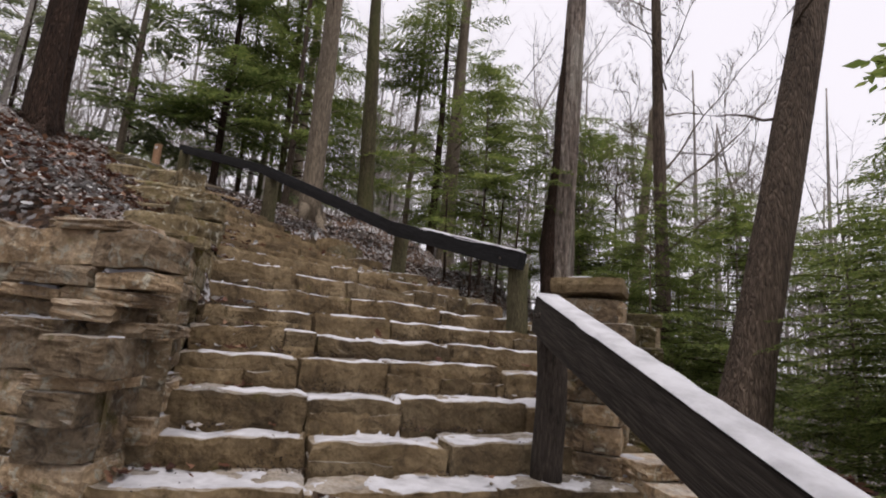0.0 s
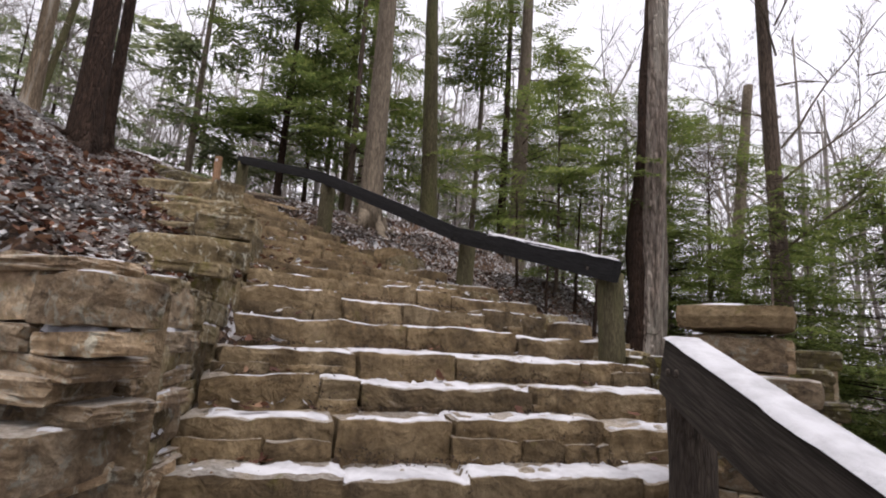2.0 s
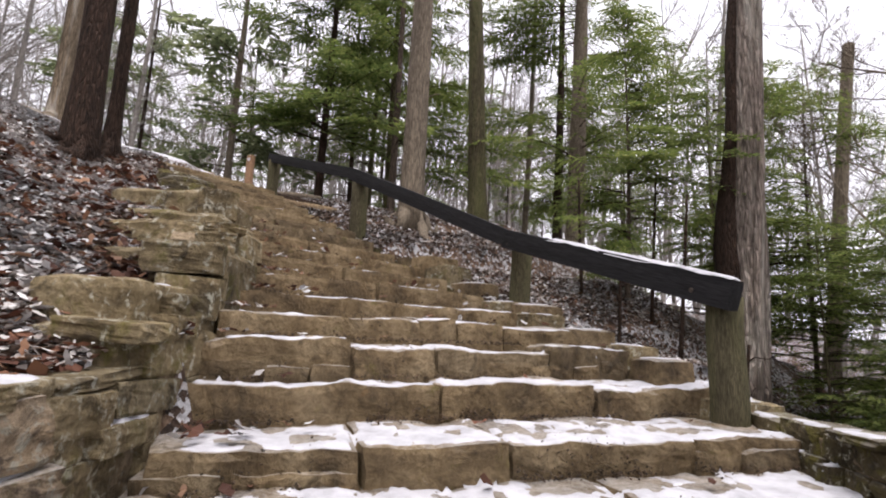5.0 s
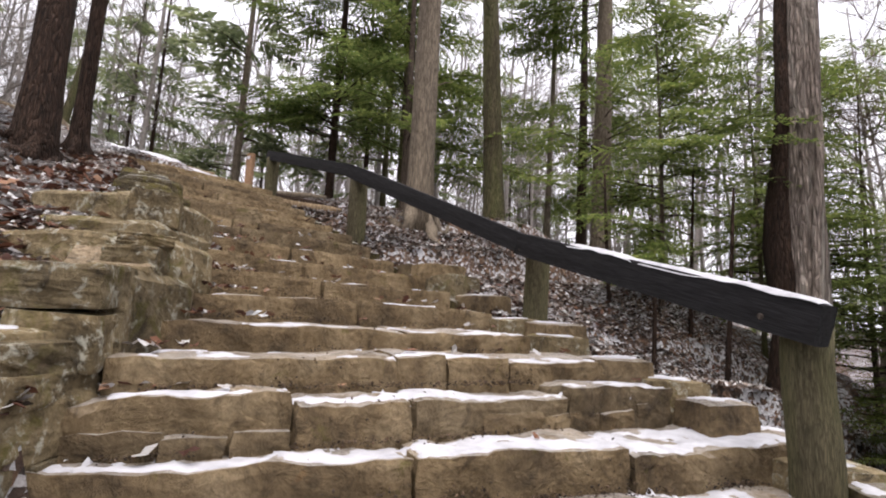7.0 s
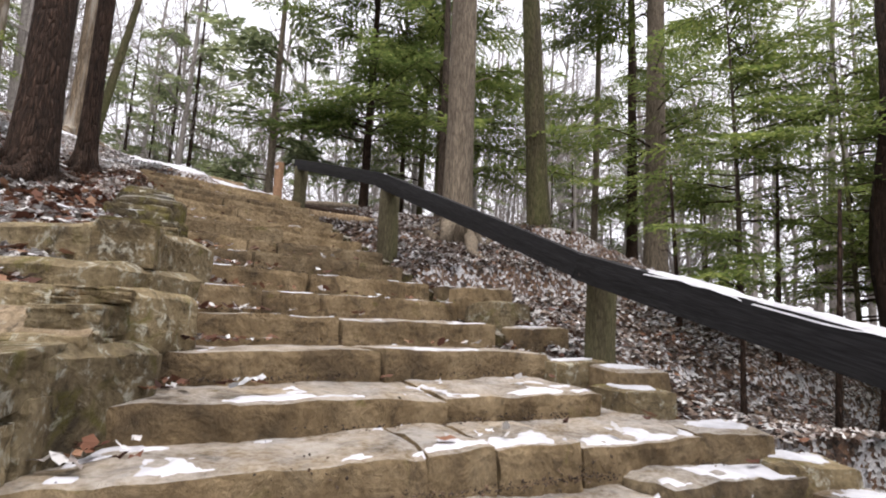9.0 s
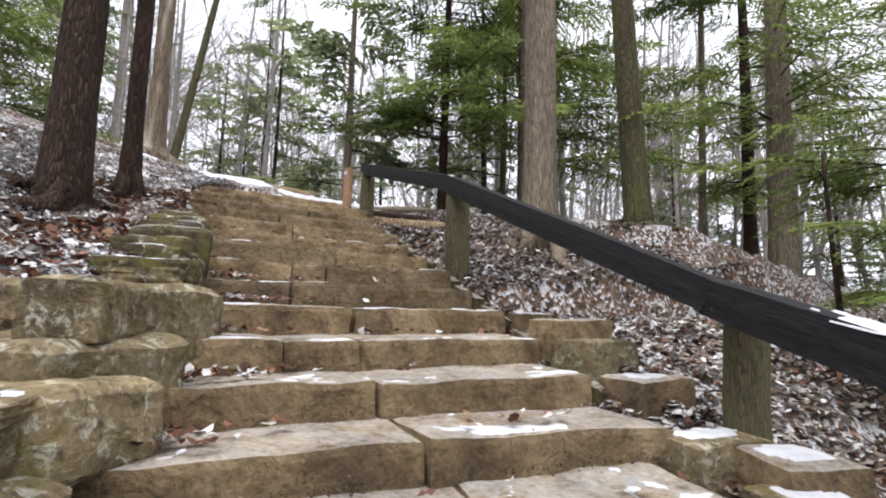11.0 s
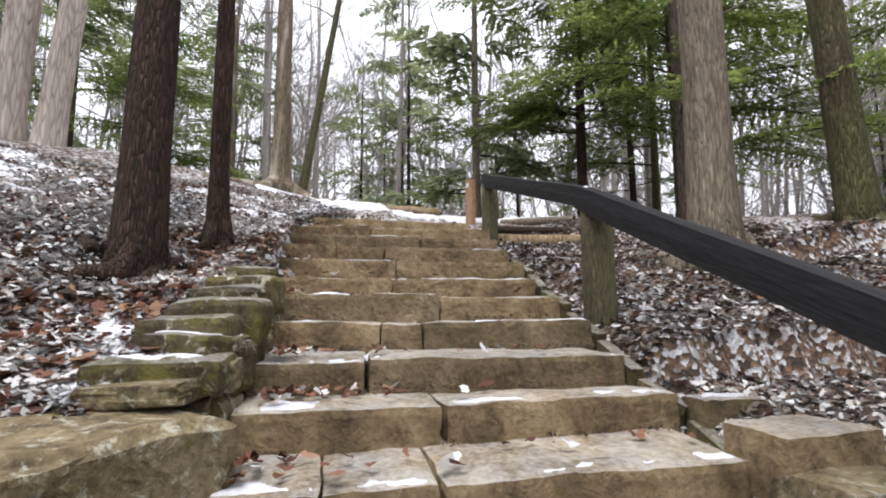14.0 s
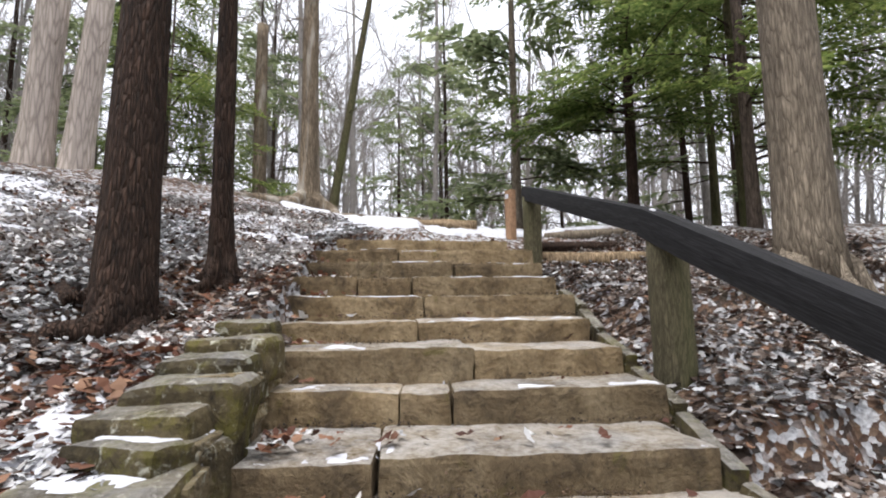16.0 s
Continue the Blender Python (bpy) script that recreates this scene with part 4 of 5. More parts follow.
TWIG_B = twig_mesh(32, 2, 12, 4, 1.0, 7, BARK_HAZE)
TWIG_C = twig_mesh(33, 1.2, 9, 3, 1.0, 12, BARK_HAZE)
TWIG_N = twig_mesh(36, 3.2, 10, 4, 1.0, 13, BARK_GREY, 0.03)

# the two dark trunks on the bank
t = tree(-6.02, 6.8, 0.19, 15, (-0.045, 0.02), 0.02, 1.0, BARK_DARK, "dark straight tree trunk with furrowed bark on the leafy bank", None, 30, 30, 0.4)
for k in range(5):
    root(t, k * 1.26 + 0.5, 0.5 * (0.7 + 0.15 * k), 0.09, k * 1.7, BARK_DARK)
for k in range(3):
    stub(t, 2.6 + 1.3 * k, k * 2.1 + 0.5, 0.5 + 0.2 * k, 0.022, BARK_DARK, (-0.045, 0.02))
t = tree(-6.5, 7.46, 0.092, 12, (0.0, 0.0), 0.04, 2.0, BARK_DARK, "slender dark leaning tree beside a larger trunk", None, 0, 18, 0.7)
for k in range(5):
    root(t, k * 1.26 + 0.3, 0.3 * (0.7 + 0.15 * k), 0.045, k * 1.7, BARK_DARK)
for k in range(3):
    stub(t, 2.6 + 1.3 * k, k * 2.1 + 0.3, 0.5 + 0.2 * k, 0.022, BARK_DARK)
# the big grey trunk behind the rail, and the mossy one
t = tree(-4.3, 12.05, 0.25, 18, (0.0, 0.0), 0.06, 3.0, BARK_GREY, "large grey-brown trunk with closely furrowed bark", None, 100, 34, 0.35)
for k in range(5):
    root(t, k * 1.26 + 0.8, 0.8 * (0.7 + 0.15 * k), 0.12, k * 1.7, BARK_GREY)
for k in range(3):
    stub(t, 2.6 + 1.3 * k, k * 2.1 + 0.8, 0.5 + 0.2 * k, 0.022, BARK_GREY, (0.0, 0.0))
t = tree(-3.9, 14.8, 0.24, 17, (-0.055, 0.0), 0.05, 4.0, BARK_MOSS, "mossy green-brown trunk beside the slope", None, 200, 26, 0.4)
for k in range(5):
    root(t, k * 1.26 + 0.6, 0.6 * (0.7 + 0.15 * k), 0.1, k * 1.7, BARK_MOSS)
for k in range(3):
    stub(t, 2.6 + 1.3 * k, k * 2.1 + 0.6, 0.5 + 0.2 * k, 0.022, BARK_MOSS, (-0.055, 0.0))
tree(-2.33, 19.0, 0.3, 17, (0.01, 0.0), 0.05, 5.0, BARK_GREY, "grey-brown hemlock trunk with low feathery boughs", HEM_S, 15, 22, 0.3)
tree(-3.4, 21.5, 0.18, 15, (0.0, 0.0), 0.1, 6.0, BARK_DARK, "slim dark hemlock with drooping boughs", HEM_S, 77, 18, 0.3)
tree(-4.6, 21.5, 0.12, 15, (0.02, 0.0), 0.1, 6.5, BARK_GREY, "slim grey-brown trunk standing back from the slope", None, 0, 14, 0.3)


# the split dead trunk
def snag():
    x, y = 1.38, 12.3
    t = tree(x, y, 0.3, 12, (0.035, 0.04), 0.05, 7.0, BARK_SNAG, "weathered dead trunk split open down its side", None, 0, 30, 0.3, 0.55, 0.16, z0=1.7)
    for k, (dx, dy, r) in enumerate(((-0.2, -0.1, 0.19), (0.16, -0.24, 0.07))):
        v, f = tube([(dx + 0.035 * z + 0.03 * math.sin(z * 2 + k), dy + 0.04 * z, z) for z in np.linspace(-0.3, 7.5, 14)], [r * (1.2 - 0.07 * j) for j in range(14)], 12, 0.3, k + 3, 0.3)
        part_of("bark_slab", mesh_of("bark_slab", v, f, BARK_SNAG if k else BARK_DARK, True), t, "peeling slab of dark bark")


snag()
t2 = tree(4.1, 19.9, 0.2, 9.5, (0.1, 0.0), 0.08, 8.0, BARK_GREY, "slim grey broken-topped bare tree", None, 0, 16, 0.3, 0.7)
tree(-12.0, 26.0, 0.3, 20, (0.0, 0.0), 0.1, 41.0, BARK_GREY, "tall grey trunk standing far back in the wood")
t = tree(3.45, 11.5, 0.15, 15, (-0.01, 0.0), 0.14, 9.0, BARK_BROWN, "slim bare tree with curving upper limbs", None, 0, 18, 0.4, 0.4)
tagged(part_of("bough_frame", TWIG_N, t), kind="stuff")
t = tree(3.2, 7.5, 0.25, 16, (0.2, 0.03), 0.06, 10.0, BARK_BROWN, "thick grey-brown trunk leaning outward at the drop", None, 0, 30, 0.55)
for k in range(5):
    root(t, k * 1.26 + 0.7, 0.7 * (0.7 + 0.15 * k), 0.12, k * 1.7, BARK_BROWN)
for k in range(3):
    stub(t, 2.6 + 1.3 * k, k * 2.1 + 0.7, 0.5 + 0.2 * k, 0.022, BARK_BROWN, (0.17, 0.03))
tagged(part_of("bough_frame", TWIG_N, t2), kind="stuff").matrix_basis = pose(0, 0, 0, 0, 0, 140)
# beyond the head of the stair
tree(-10.3, 16.7, 0.14, 14, (0.0, 0.0), 0.1, 11.0, BARK_DARK, "slim dark hemlock stem with full green boughs", HEM_D, 140, 16)
t = tree(-11.6, 9.4, 0.18, 15, (-0.01, 0.0), 0.1, 12.0, BARK_PALE, "pale patchy trunk with spreading snow-dusted roots", None, 60, 24, 1.1)
for k in range(5):
    root(t, k * 1.26 + 1.6, 1.6 * (0.7 + 0.15 * k), 0.11, k * 1.7, BARK_PALE)
for k in range(3):
    stub(t, 2.6 + 1.3 * k, k * 2.1 + 1.6, 0.5 + 0.2 * k, 0.022, BARK_PALE, (-0.01, 0.0))
t = tree(-12.75, 10.1, 0.1, 14, (-0.12, 0.2), 0.04, 13.0, BARK_MOSS, "thin mossy tree leaning over the crest", None, 0, 16)
for k in range(5):
    root(t, k * 1.26 + 0.4, 0.4 * (0.7 + 0.15 * k), 0.06, k * 1.7, BARK_MOSS)
for k in range(3):
    stub(t, 2.6 + 1.3 * k, k * 2.1 + 0.4, 0.5 + 0.2 * k, 0.022, BARK_MOSS, (-0.12, 0.2))
t = tree(-15.6, 9.1, 0.18, 5.5, (0.0, 0.0), 0.05, 14.0, BARK_PALE, "broken-off pale dead tree trunk", None, 0, 16, 0.3, 0.8)
for k in range(5):
    root(t, k * 1.26 + 0.4, 0.4 * (0.7 + 0.15 * k), 0.08, k * 1.7, BARK_PALE)
for k in range(3):
    stub(t, 2.6 + 1.3 * k, k * 2.1 + 0.4, 0.5 + 0.2 * k, 0.022, BARK_PALE, (0.0, 0.0))
t = tree(-13.4, 4.8, 0.3, 17, (0.03, 0.05), 0.04, 15.0, BARK_BEECH, "tall pale smooth trunk on the crest", None, 0, 22)
for k in range(5):
    root(t, k * 1.26 + 0.6, 0.6 * (0.7 + 0.15 * k), 0.1, k * 1.7, BARK_BEECH)
for k in range(3):
    stub(t, 2.6 + 1.3 * k, k * 2.1 + 0.6, 0.5 + 0.2 * k, 0.022, BARK_BEECH, (0.03, 0.05))
t = tree(-13.15, 5.45, 0.25, 17, (0.05, 0.08), 0.04, 16.0, BARK_BEECH, "tall grey trunk on the crest", None, 210, 22)
for k in range(5):
    root(t, k * 1.26 + 0.6, 0.6 * (0.7 + 0.15 * k), 0.1, k * 1.7, BARK_BEECH)
for k in range(3):
    stub(t, 2.6 + 1.3 * k, k * 2.1 + 0.6, 0.5 + 0.2 * k, 0.022, BARK_BEECH, (0.05, 0.08))

# bare trees over the drop
for k, (x, y) in enumerate([(6.5, 21.0), (8.6, 25.0), (3.0, 26.0), (11.0, 21.0), (1.6, 22.0), (13.0, 27.0)]):
    t = tree(x, y, 0.13, 16, (0.01 * k, 0.0), 0.25, 50 + k, BARK_HAZE, "bare grey winter tree beyond the drop", None, 0, 10, 0.2, 0.2)
    tagged(part_of("bough_frame", (TWIG_A, TWIG_B)[k % 2], t), kind="stuff").matrix_basis = pose(0, 0, -1.0, 0, 0, k * 71)

# hemlocks of the understorey, nearest first
UNDER = [(-7.2, 16.2, 1, 1.0), (-8.8, 18.6, 0, 1.0), (-12.8, 15.2, 3, 1.1),
         (3.9, 14.6, 2, 0.72), (5.4, 13.2, 2, 0.8), (5.6, 8.6, 2, 0.5), (7.3, 11.6, 2, 0.75), (4.4, 5.6, 2, 0.55), (2.9, 9.9, 2, 0.5),
         (-15.6, 6.9, 2, 0.9), (-10.8, 20.5, 0, 1.0), (8.5, 16.5, 2, 1.0), (-0.3, 12.6, 2, 0.7), (1.2, 14.6, 2, 0.75), (6.0, 18.5, 2, 1.1),
         (5.0, 7.0, 2, 0.55), (6.8, 6.2, 2, 0.5), (4.2, 10.4, 2, 0.6), (5.8, 10.2, 2, 0.65), (2.7, 13.4, 2, 0.6), (2.2, 16.2, 2, 0.85), (3.4, 17.6, 2, 1.0), (4.8, 16.2, 2, 0.9)]
for k, (x, y, kind, g) in enumerate(UNDER):
    tree(x, y, (0.13, 0.12, 0.06, 0.12)[kind] * g, (20, 16, 8, 13)[kind] * g, (0.0, 0.0), 0.12, 20 + k, (BARK_BROWN, BARK_MOSS, BARK_GREY)[k % 3],
         "young hemlock with drooping feathery green boughs", (HEM_A, HEM_B, HEM_C, FAR_B)[kind], k * 67, 10, 0.2, 0.1, grow=g)

# hemlocks added behind the walker and down the slope to block low sky light
for k, (x, y, kind) in enumerate([(5.0, -1.5, 0), (7.0, 2.0, 1), (6.0, -6.5, 0), (12.0, 1.0, 1), (-3.5, -8.0, 0), (-10.5, -2.5, 0), (1.5, -12.0, 1), (-13.5, 2.5, 1)]):
    tree(x, y, 0.16, (20, 16)[kind], (0.0, 0.0), 0.1, 140 + k, BARK_DARK, "tall hemlock added behind the walker to block sky light", (HEM_A, HEM_B)[kind], k * 41, 10, 0.2, 0.1)

# the wood behind: hemlocks and bare trees, coloured pale for the haze
far_rnd = random.Random(77)
count = 0
for k in range(400):
    a = far_rnd.uniform(-0.9, 2.75)
    d = 19 + 38 * far_rnd.random() ** 1.2
    x, y = -2.5 + d * math.sin(-a + 0.25), 6 + d * math.cos(-a + 0.25)
    if math.hypot(x + 3, y - 8) < 13 or (x > 1.5 and far_rnd.random() < 0.6):
        continue
    count += 1
    if count > 110:
        break
    if far_rnd.random() < (0.36 if x < 1 else 0.12):
        g = far_rnd.uniform(0.7, 1.25)
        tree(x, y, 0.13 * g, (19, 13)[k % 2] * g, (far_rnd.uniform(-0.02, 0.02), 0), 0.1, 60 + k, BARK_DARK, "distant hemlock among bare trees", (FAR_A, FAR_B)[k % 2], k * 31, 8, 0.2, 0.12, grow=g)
    else:
        t = tree(x, y, far_rnd.uniform(0.09, 0.2), far_rnd.uniform(13, 19), (far_rnd.uniform(-0.04, 0.04), far_rnd.uniform(-0.03, 0.03)), 0.25, 60 + k, BARK_HAZE,
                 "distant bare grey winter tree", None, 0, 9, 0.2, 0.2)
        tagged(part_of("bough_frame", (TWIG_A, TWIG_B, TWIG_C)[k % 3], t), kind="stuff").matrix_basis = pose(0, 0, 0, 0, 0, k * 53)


def far_woods():
    """The closed wood further off: stems and twigs past counting."""
    rnd = random.Random(301)
    verts, faces = [], []

    def stem(p, way, length, r, level):
        n = 2 if level == 3 else 4
        pts, d = [p], way
        for k in range(n):
            d = (d + Vector((rnd.uniform(-0.16, 0.16), rnd.uniform(-0.16, 0.16), rnd.uniform(-0.04, 0.12)))).normalized()
            pts.append(pts[-1] + d * length / n)
        v, f = tube(pts, [r * (1 - 0.7 * k / n) for k in range(n + 1)], 3)
        o = len(verts)
        verts.extend(v)
        faces.extend(tuple(i + o for i in face) for face in f)
        if level < 3:
            for k in range((11, 5, 4)[level]):
                i = rnd.randint(1, n)
                q = pts[i - 1].lerp(pts[i], rnd.random())
                d2 = (d * 0.5 + Vector((rnd.uniform(-1, 1), rnd.uniform(-1, 1), rnd.uniform(-0.2, 0.6)))).normalized()
                stem(q, d2, length * rnd.uniform(0.22, 0.42) if level == 0 else length * rnd.uniform(0.4, 0.65), max(r * 0.35, 0.012), level + 1)

    for k in range(360):
        a = rnd.uniform(-1.15, 2.9)
        d = rnd.uniform(34, 62)
        x, y = -2.5 + d * math.sin(-a + 0.25), 6 + d * math.cos(-a + 0.25)
        stem(Vector((x, y, ground_z(x, y) - 0.3)), Vector((rnd.uniform(-0.05, 0.05), rnd.uniform(-0.05, 0.05), 1)), rnd.uniform(14, 22), rnd.uniform(0.1, 0.22), 0)
    tagged(new("far_woods", mesh_of("far_woods", verts, faces, BARK_HAZE)), "far grey winter woods with bare twigs", "woods", kind="stuff")


far_woods()

# ---- leaf litter ----
def litter(name, label, material, count, region, size, seed, lift=0.0, clump=0.0):
    rnd = random.Random(seed)
    xs, ys = [], []
    while len(xs) < count:
        x, y = rnd.uniform(region[0], region[1]), rnd.uniform(region[2], region[3])
        if clump and clump * noise.noise(Vector((x * 0.9, y * 0.9, 7.0))) + 0.5 * clump * noise.noise(Vector((x * 3.3, y * 3.3, 2.0))) < rnd.uniform(-0.35, 0.2):
            continue
        xs.append(x)
        ys.append(y)
    zs = terrain(np.array(xs), np.array(ys))
    verts, faces = [], []
    for x, y, z in zip(xs, ys, zs):
        s = size * rnd.uniform(0.6, 1.5)
        e = Euler((rnd.gauss(0, 0.38), rnd.gauss(0, 0.38), rnd.uniform(0, 6.283))).to_matrix()
        curl = rnd.uniform(-0.1, 0.45)
        o = len(verts)
        c = Vector((x, y, z + lift + 0.012 + rnd.random() * 0.03))
        for a, b in ((-1, 0), (-0.35, 0.42), (0.1, 0.3), (0.45, 0.5), (1, 0), (0.45, -0.5), (0.1, -0.3), (-0.35, -0.42)):
            verts.append(c + e @ Vector((a * s, b * s, curl * s * (a * a * 0.6 + abs(b) * 0.8))))
        faces += [(o, o + 1, o + 7), (o + 1, o + 2, o + 6, o + 7), (o + 2, o + 3, o + 5, o + 6), (o + 3, o + 4, o + 5)]
    tagged(new(name, mesh_of(name, verts, faces, material)), label, "leaves", kind="stuff")


NEARBANK = (-5.5, -1.2, 3.6, 7.2)
BANK = (-10.0, -1.0, 3.4, 9.5)
SLOPE = (-7.5, 2.5, 7.6, 14.0)
litter("leaf_litter", "curled brown oak leaves covering the bank", LITTER, 15000, BANK, 0.036, 1)
litter("leaf_litter", "weathered grey-brown leaves covering the bank", LITTERGREY, 17000, BANK, 0.034, 8)
litter("leaf_litter", "snow-dusted fallen leaves on the bank", LITTERSNOW, 46000, BANK, 0.03, 2, 0.014, 1.0)
litter("leaf_litter", "curled brown leaves on the slope below the rail", LITTERGREY, 26000, SLOPE, 0.038, 3)
litter("leaf_litter", "red-brown leaves scattered on the slope", LITTER, 4000, SLOPE, 0.036, 9)
litter("leaf_litter", "brown leaves on the steep ground below the stair", LITTER, 9000, (1.6, 8.0, 3.0, 12.0), 0.06, 6)
litter("leaf_litter", "snow-dusted fallen leaves on the slope", LITTERSNOW, 14000, SLOPE, 0.032, 4, 0.01, 1.0)

litter("leaf_litter", "large curled red-brown oak leaves above the wall", LITTER, 1800, NEARBANK, 0.058, 5, 0.02)


def snow_on_ground(region, cell, amount, seed):
    xs, ys = np.arange(region[0], region[1], cell), np.arange(region[2], region[3], cell)
    X, Y = np.meshgrid(xs, ys)
    Z = terrain(X.ravel(), Y.ravel())
    H = np.array([noise.noise(Vector((x * 0.8, y * 0.8, seed))) * 0.5 + noise.noise(Vector((x * 3.1, y * 3.1, seed))) * 0.4 + noise.noise(Vector((x * 9, y * 9, seed))) * 0.35
                  for x, y in zip(X.ravel(), Y.ravel())]) + amount
    verts = np.stack([X.ravel(), Y.ravel(), Z + np.clip(H * 0.12, -0.035, 0.03) + 0.03], 1)
    n = len(xs)
    faces = [(j * n + i, j * n + i + 1, (j + 1) * n + i + 1, (j + 1) * n + i) for j in range(len(ys) - 1) for i in range(n - 1)
             if max(H[j * n + i], H[j * n + i + 1], H[(j + 1) * n + i + 1], H[(j + 1) * n + i]) > 0
             and np.ptp(verts[[j * n + i, j * n + i + 1, (j + 1) * n + i + 1, (j + 1) * n + i], 2]) < 0.09]
    tagged(new("snow_patch", mesh_of("snow_patch", sink_rim(verts, faces, 0.05), faces, SNOW, True)), "patchy snow lying among fallen leaves", "snow", "snow on the ground", "stuff")


snow_on_ground((-14.0, -8.4, 8.7, 14.5), 0.06, 0.08, 3.0)
snow_on_ground((-9.5, -7.0, 4.6, 8.7), 0.05, -0.06, 5.0)
snow_on_ground((-7.0, -1.9, 4.0, 8.4), 0.045, -0.34, 7.0)
snow_on_ground((-7.0, 1.5, 9.6, 14.0), 0.05, -0.42, 9.0)


def step_dirt_shade():
    """Dark leaf crumbs and grit along each riser's foot, doubling as its contact shade."""
    rnd = random.Random(43)
    verts, faces = [], []
    for i in range(1, len(EDGES)):
        a, b, along, back = step_frame(EDGES[i])
        for k in range(int((b - a).length * (420 if i < 10 else 190))):
            u, v = rnd.uniform(0, (b - a).length), -abs(rnd.gauss(0, 0.045)) - 0.005
            if noise.noise(Vector((u * 1.7, i * 2.2, 0.5))) < -0.15:
                continue
            up = rnd.random() * 0.025
            if k % 2:
                # damp grit and moss clinging to the riser's foot, also darkening it as shade
                v = -rnd.uniform(-0.015, 0.02)
                up = abs(rnd.gauss(0, 0.075 if i < 10 else 0.05)) * max(0.0, 0.7 + 1.9 * noise.noise(Vector((u * 3.1, i * 1.7, 4.5))))
            c = a + along * u + back * v + Vector((0, 0, TOPS[i - 1] + 0.004 + up))
            s = rnd.uniform(0.004, 0.012)
            o = len(verts)
            rot = Euler((rnd.uniform(-1, 1), rnd.uniform(-1, 1), rnd.uniform(0, 6.283))).to_matrix()
            verts += [c + rot @ Vector(q) * s for q in ((-1, 0, 0), (0, -0.7, 0.1), (1.1, 0, 0), (0, 0.7, 0.15), (0, 0, 0.6))]
            faces += [(o, o + 1, o + 4), (o + 1, o + 2, o + 4), (o + 2, o + 3, o + 4), (o + 3, o, o + 4)]
    tagged(new("leaf_crumb", mesh_of("leaf_crumb", verts, faces, DIRT)), "dark leaf crumbs and grit deepening the shade along the risers", "debris", kind="stuff")


step_dirt_shade()


def step_leaves():
    """Leaves gathered in the left corners of the treads."""
    rnd = random.Random(41)
    out = {True: ([], []), False: ([], [])}
    for i, (e, z) in enumerate(zip(EDGES, TOPS)):
        a, b, along, back = step_frame(e)
        for k in range(50 if 11 <= i <= 15 else 22 if i < 11 else 9):
            u = abs(rnd.gauss(0, 0.28)) - 0.02 if rnd.random() < 0.75 else rnd.uniform(0, (b - a).length)
            v = rnd.uniform(0.08, 0.42)
            c = a + along * u + back * v
            s = 0.042 * rnd.uniform(0.6, 1.5)
            rot = Euler((rnd.gauss(0, 0.3), rnd.gauss(0, 0.3), rnd.uniform(0, 6.283))).to_matrix()
            verts, faces = out[rnd.random() < 0.3]
            o = len(verts)
            for p, q in ((-1, 0), (-0.35, 0.42), (0.1, 0.3), (0.45, 0.5), (1, 0), (0.45, -0.5), (0.1, -0.3), (-0.35, -0.42)):
                verts.append(c + Vector((0, 0, z + 0.022 + rnd.random() * 0.02)) + rot @ Vector((p * s, q * s, 0.25 * s * (p * p + abs(q)))))
            faces += [(o, o + 1, o + 7), (o + 1, o + 2, o + 6, o + 7), (o + 2, o + 3, o + 5, o + 6), (o + 3, o + 4, o + 5)]
    for snowy, (verts, faces) in out.items():
        tagged(new("leaf_litter", mesh_of("leaf_litter", verts, faces, LITTERSNOW if snowy else LITTER)),
               "snow-dusted leaves caught on the treads" if snowy else "brown leaves caught on the treads", "leaves", kind="stuff")


step_leaves()


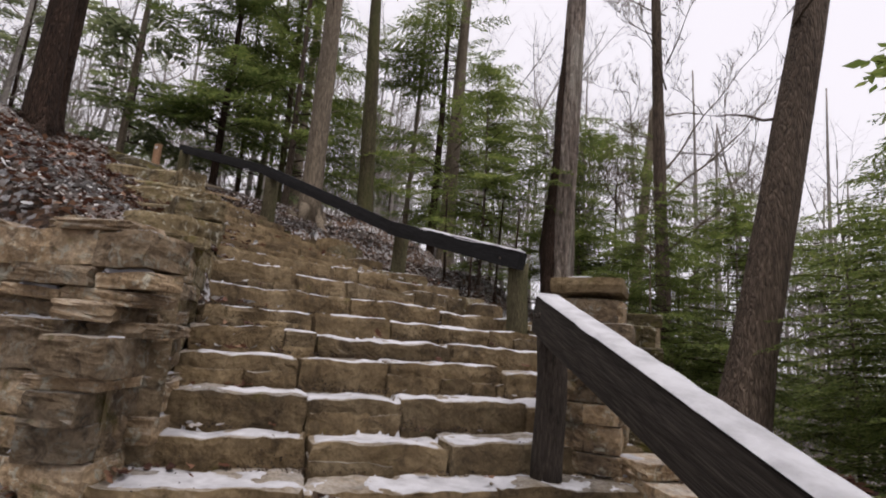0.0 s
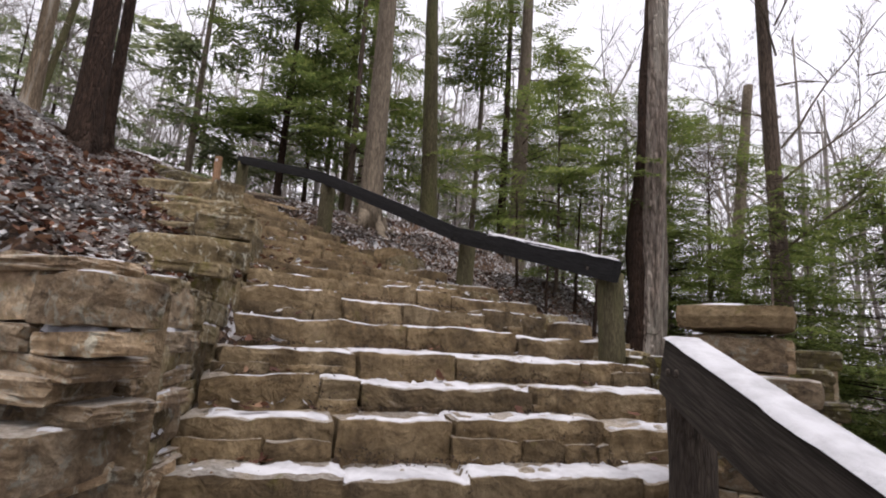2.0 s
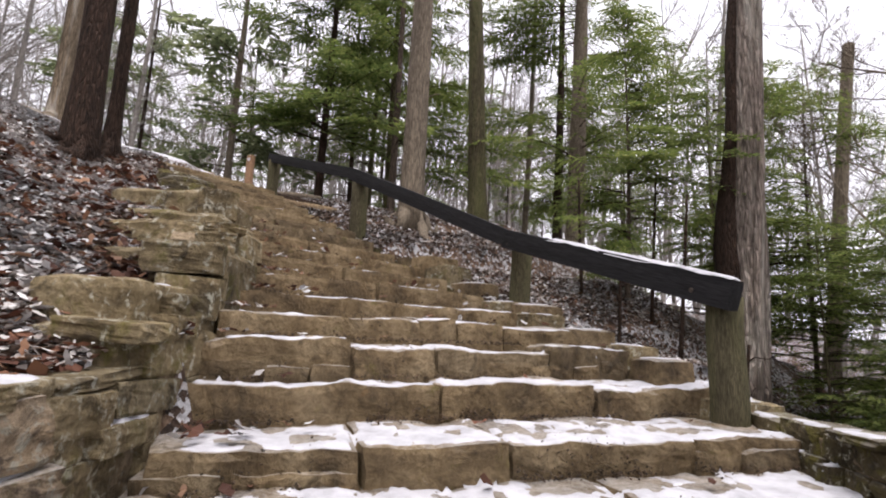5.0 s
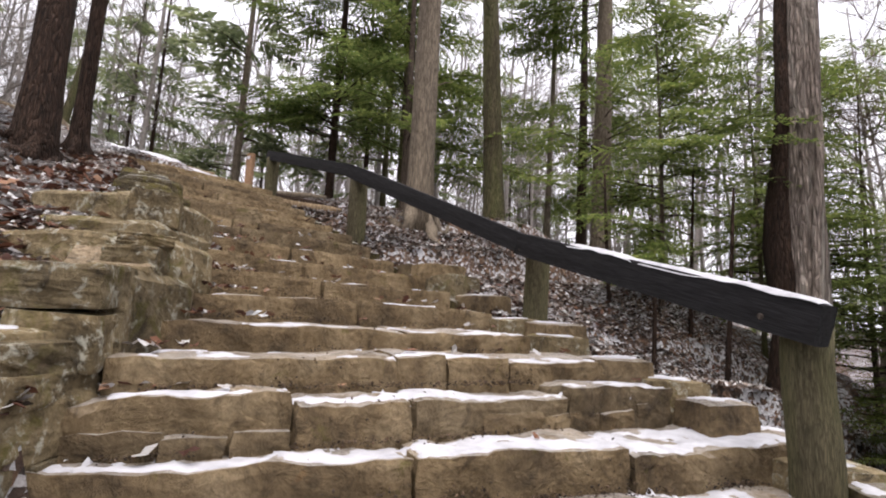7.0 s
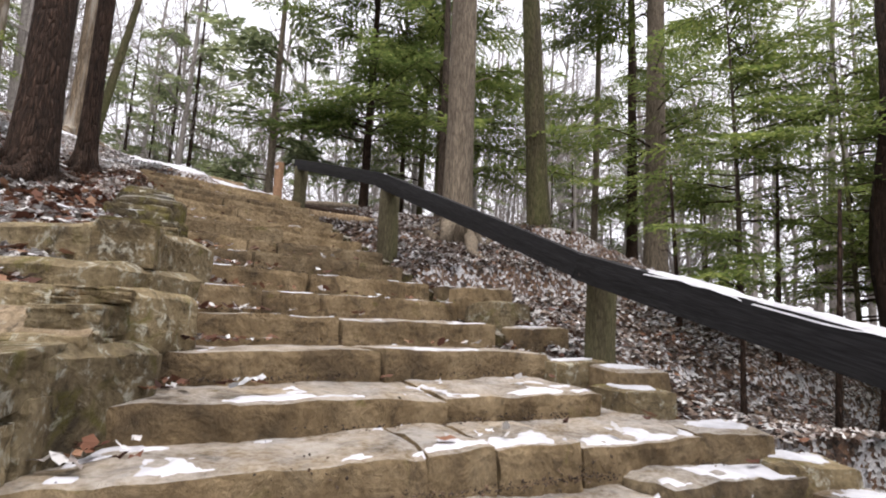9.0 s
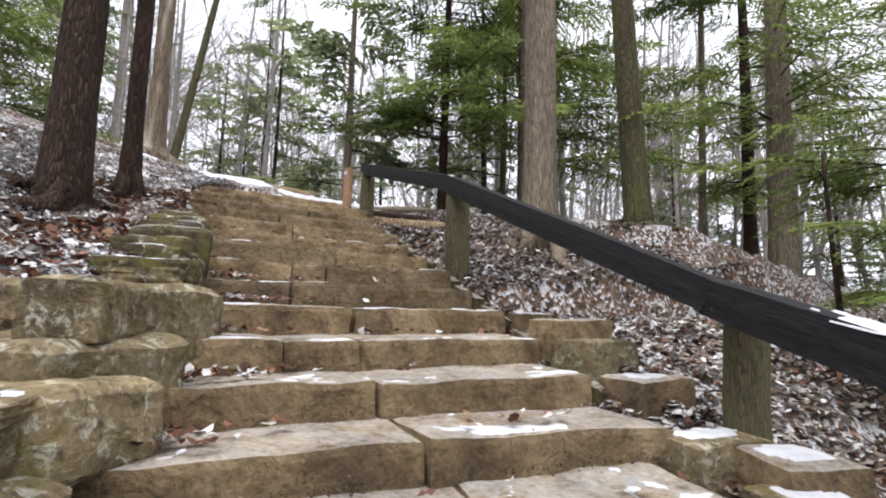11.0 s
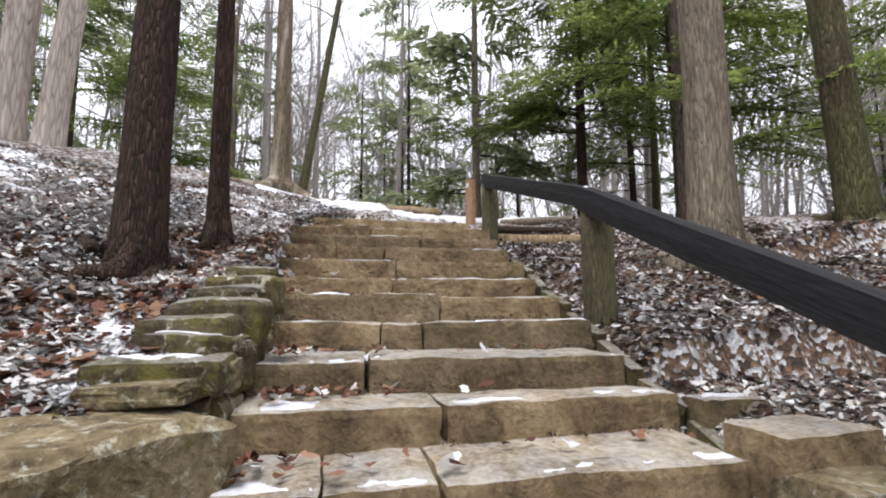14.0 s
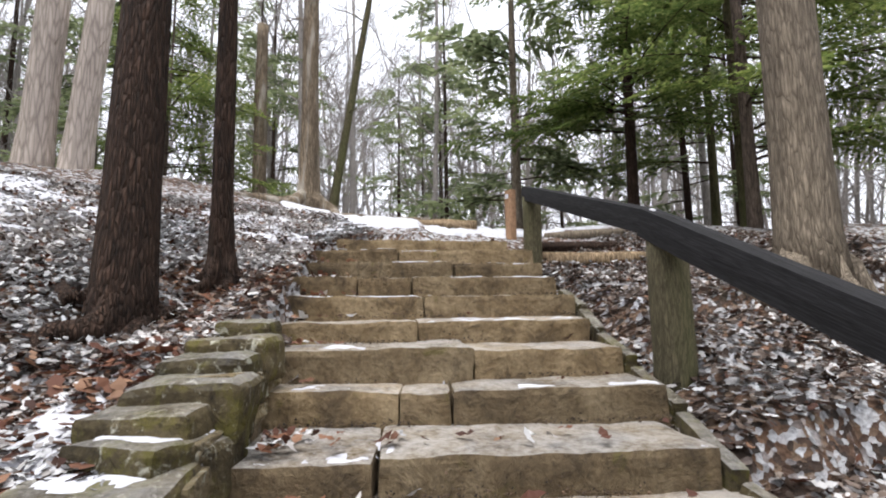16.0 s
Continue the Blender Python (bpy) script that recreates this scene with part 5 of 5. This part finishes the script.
# ---- dead saplings below the rail ----
for k, (x, y, h, lean) in enumerate([(-0.25, 10.6, 1.3, 0.02), (0.5, 10.9, 2.4, 0.05), (-0.9, 11.6, 2.0, -0.04), (1.1, 10.2, 1.6, 0.08), (0.1, 12.3, 2.6, 0.03)]):
    base = ground_z(x, y)
    stem = thing("dead_sapling", (x, y, base), "thin dark dead sapling on the leafy slope", "sapling", "dead saplings")
    v, f = tube([(lean * z * h, 0.03 * math.sin(z * 5 + k), z * h - 0.1) for z in np.linspace(0, 1, 7)], [0.035 * (1 - 0.09 * j) for j in range(7)], 8, 0.15, k)
    part_of("trunk", mesh_of("trunk", v, f, BARK_DARK, True), stem)
    for j in range(5):
        stub(stem, h * (0.3 + 0.13 * j), j * 2.2 + k, 0.35, 0.009, BARK_DARK, (lean, 0))


# ---- logs and debris at the head of the stair ----
def log(x, y, length, r, rot, material, label, seed, tilt=0.0):
    z = ground_z(x, y) + r * 0.6
    pts = [(length * (k / 7 - 0.5), 0.05 * math.sin(k + seed), tilt * (k / 7 - 0.5)) for k in range(8)]
    v, f = tube(pts, [r * (1 - 0.3 * k / 7) for k in range(8)], 12, 0.35, seed, 0.2)
    ob = new("log", mesh_of("log", v, f, material, True))
    ob.matrix_world = pose(x, y, z, 0, 0, rot)
    tagged(ob, label, "log", "fallen wood")


for k, a in enumerate([(-9.7, 11.1, 1.3, 0.1, 75, LOGWOOD), (-9.9, 11.5, 1.0, 0.14, 60, LOGWOOD), (-10.2, 10.2, 2.0, 0.06, 80, BARK_PALE), (-9.5, 11.7, 1.3, 0.07, 110, LOGWOOD),
                       (-6.9, 11.95, 1.5, 0.1, 58, LOGWOOD), (-7.4, 12.3, 1.6, 0.09, 70, BARK_DARK), (-7.8, 12.7, 1.2, 0.08, 35, BARK_GREY)]):
    log(*a, "fallen split log lying on snowy ground", k + 1.0)


# thin stone edging along the right-hand ends of the upper steps
for i in range(12, 20):
    p, q = Vector((EDGES[i][2], EDGES[i][3], 0)), Vector((EDGES[i + 1][2], EDGES[i + 1][3], 0))
    way = (q - p).normalized()
    c = (p + q) / 2 + Vector((way.y, -way.x, 0)) * 0.07
    bm = rough_box((q - p).length, 0.09, 0.3, (5, 2, 3), 0.012, 4, i + 0.4, 0.15)
    me = bpy.data.meshes.new("edging_stone")
    bm.to_mesh(me)
    bm.free()
    me.materials.append(EDGEMOSS)
    ob = new("edging_stone", me)
    ob.matrix_world = pose(c.x, c.y, TOPS[i] - 0.16, 0, math.degrees(-math.atan2(TOPS[i + 1] - TOPS[i], (q - p).length)) * 0.8, math.degrees(math.atan2(way.y, way.x)))
    tagged(ob, "thin dark stone kerb edging the steps", "stone", "stones edging the steps")
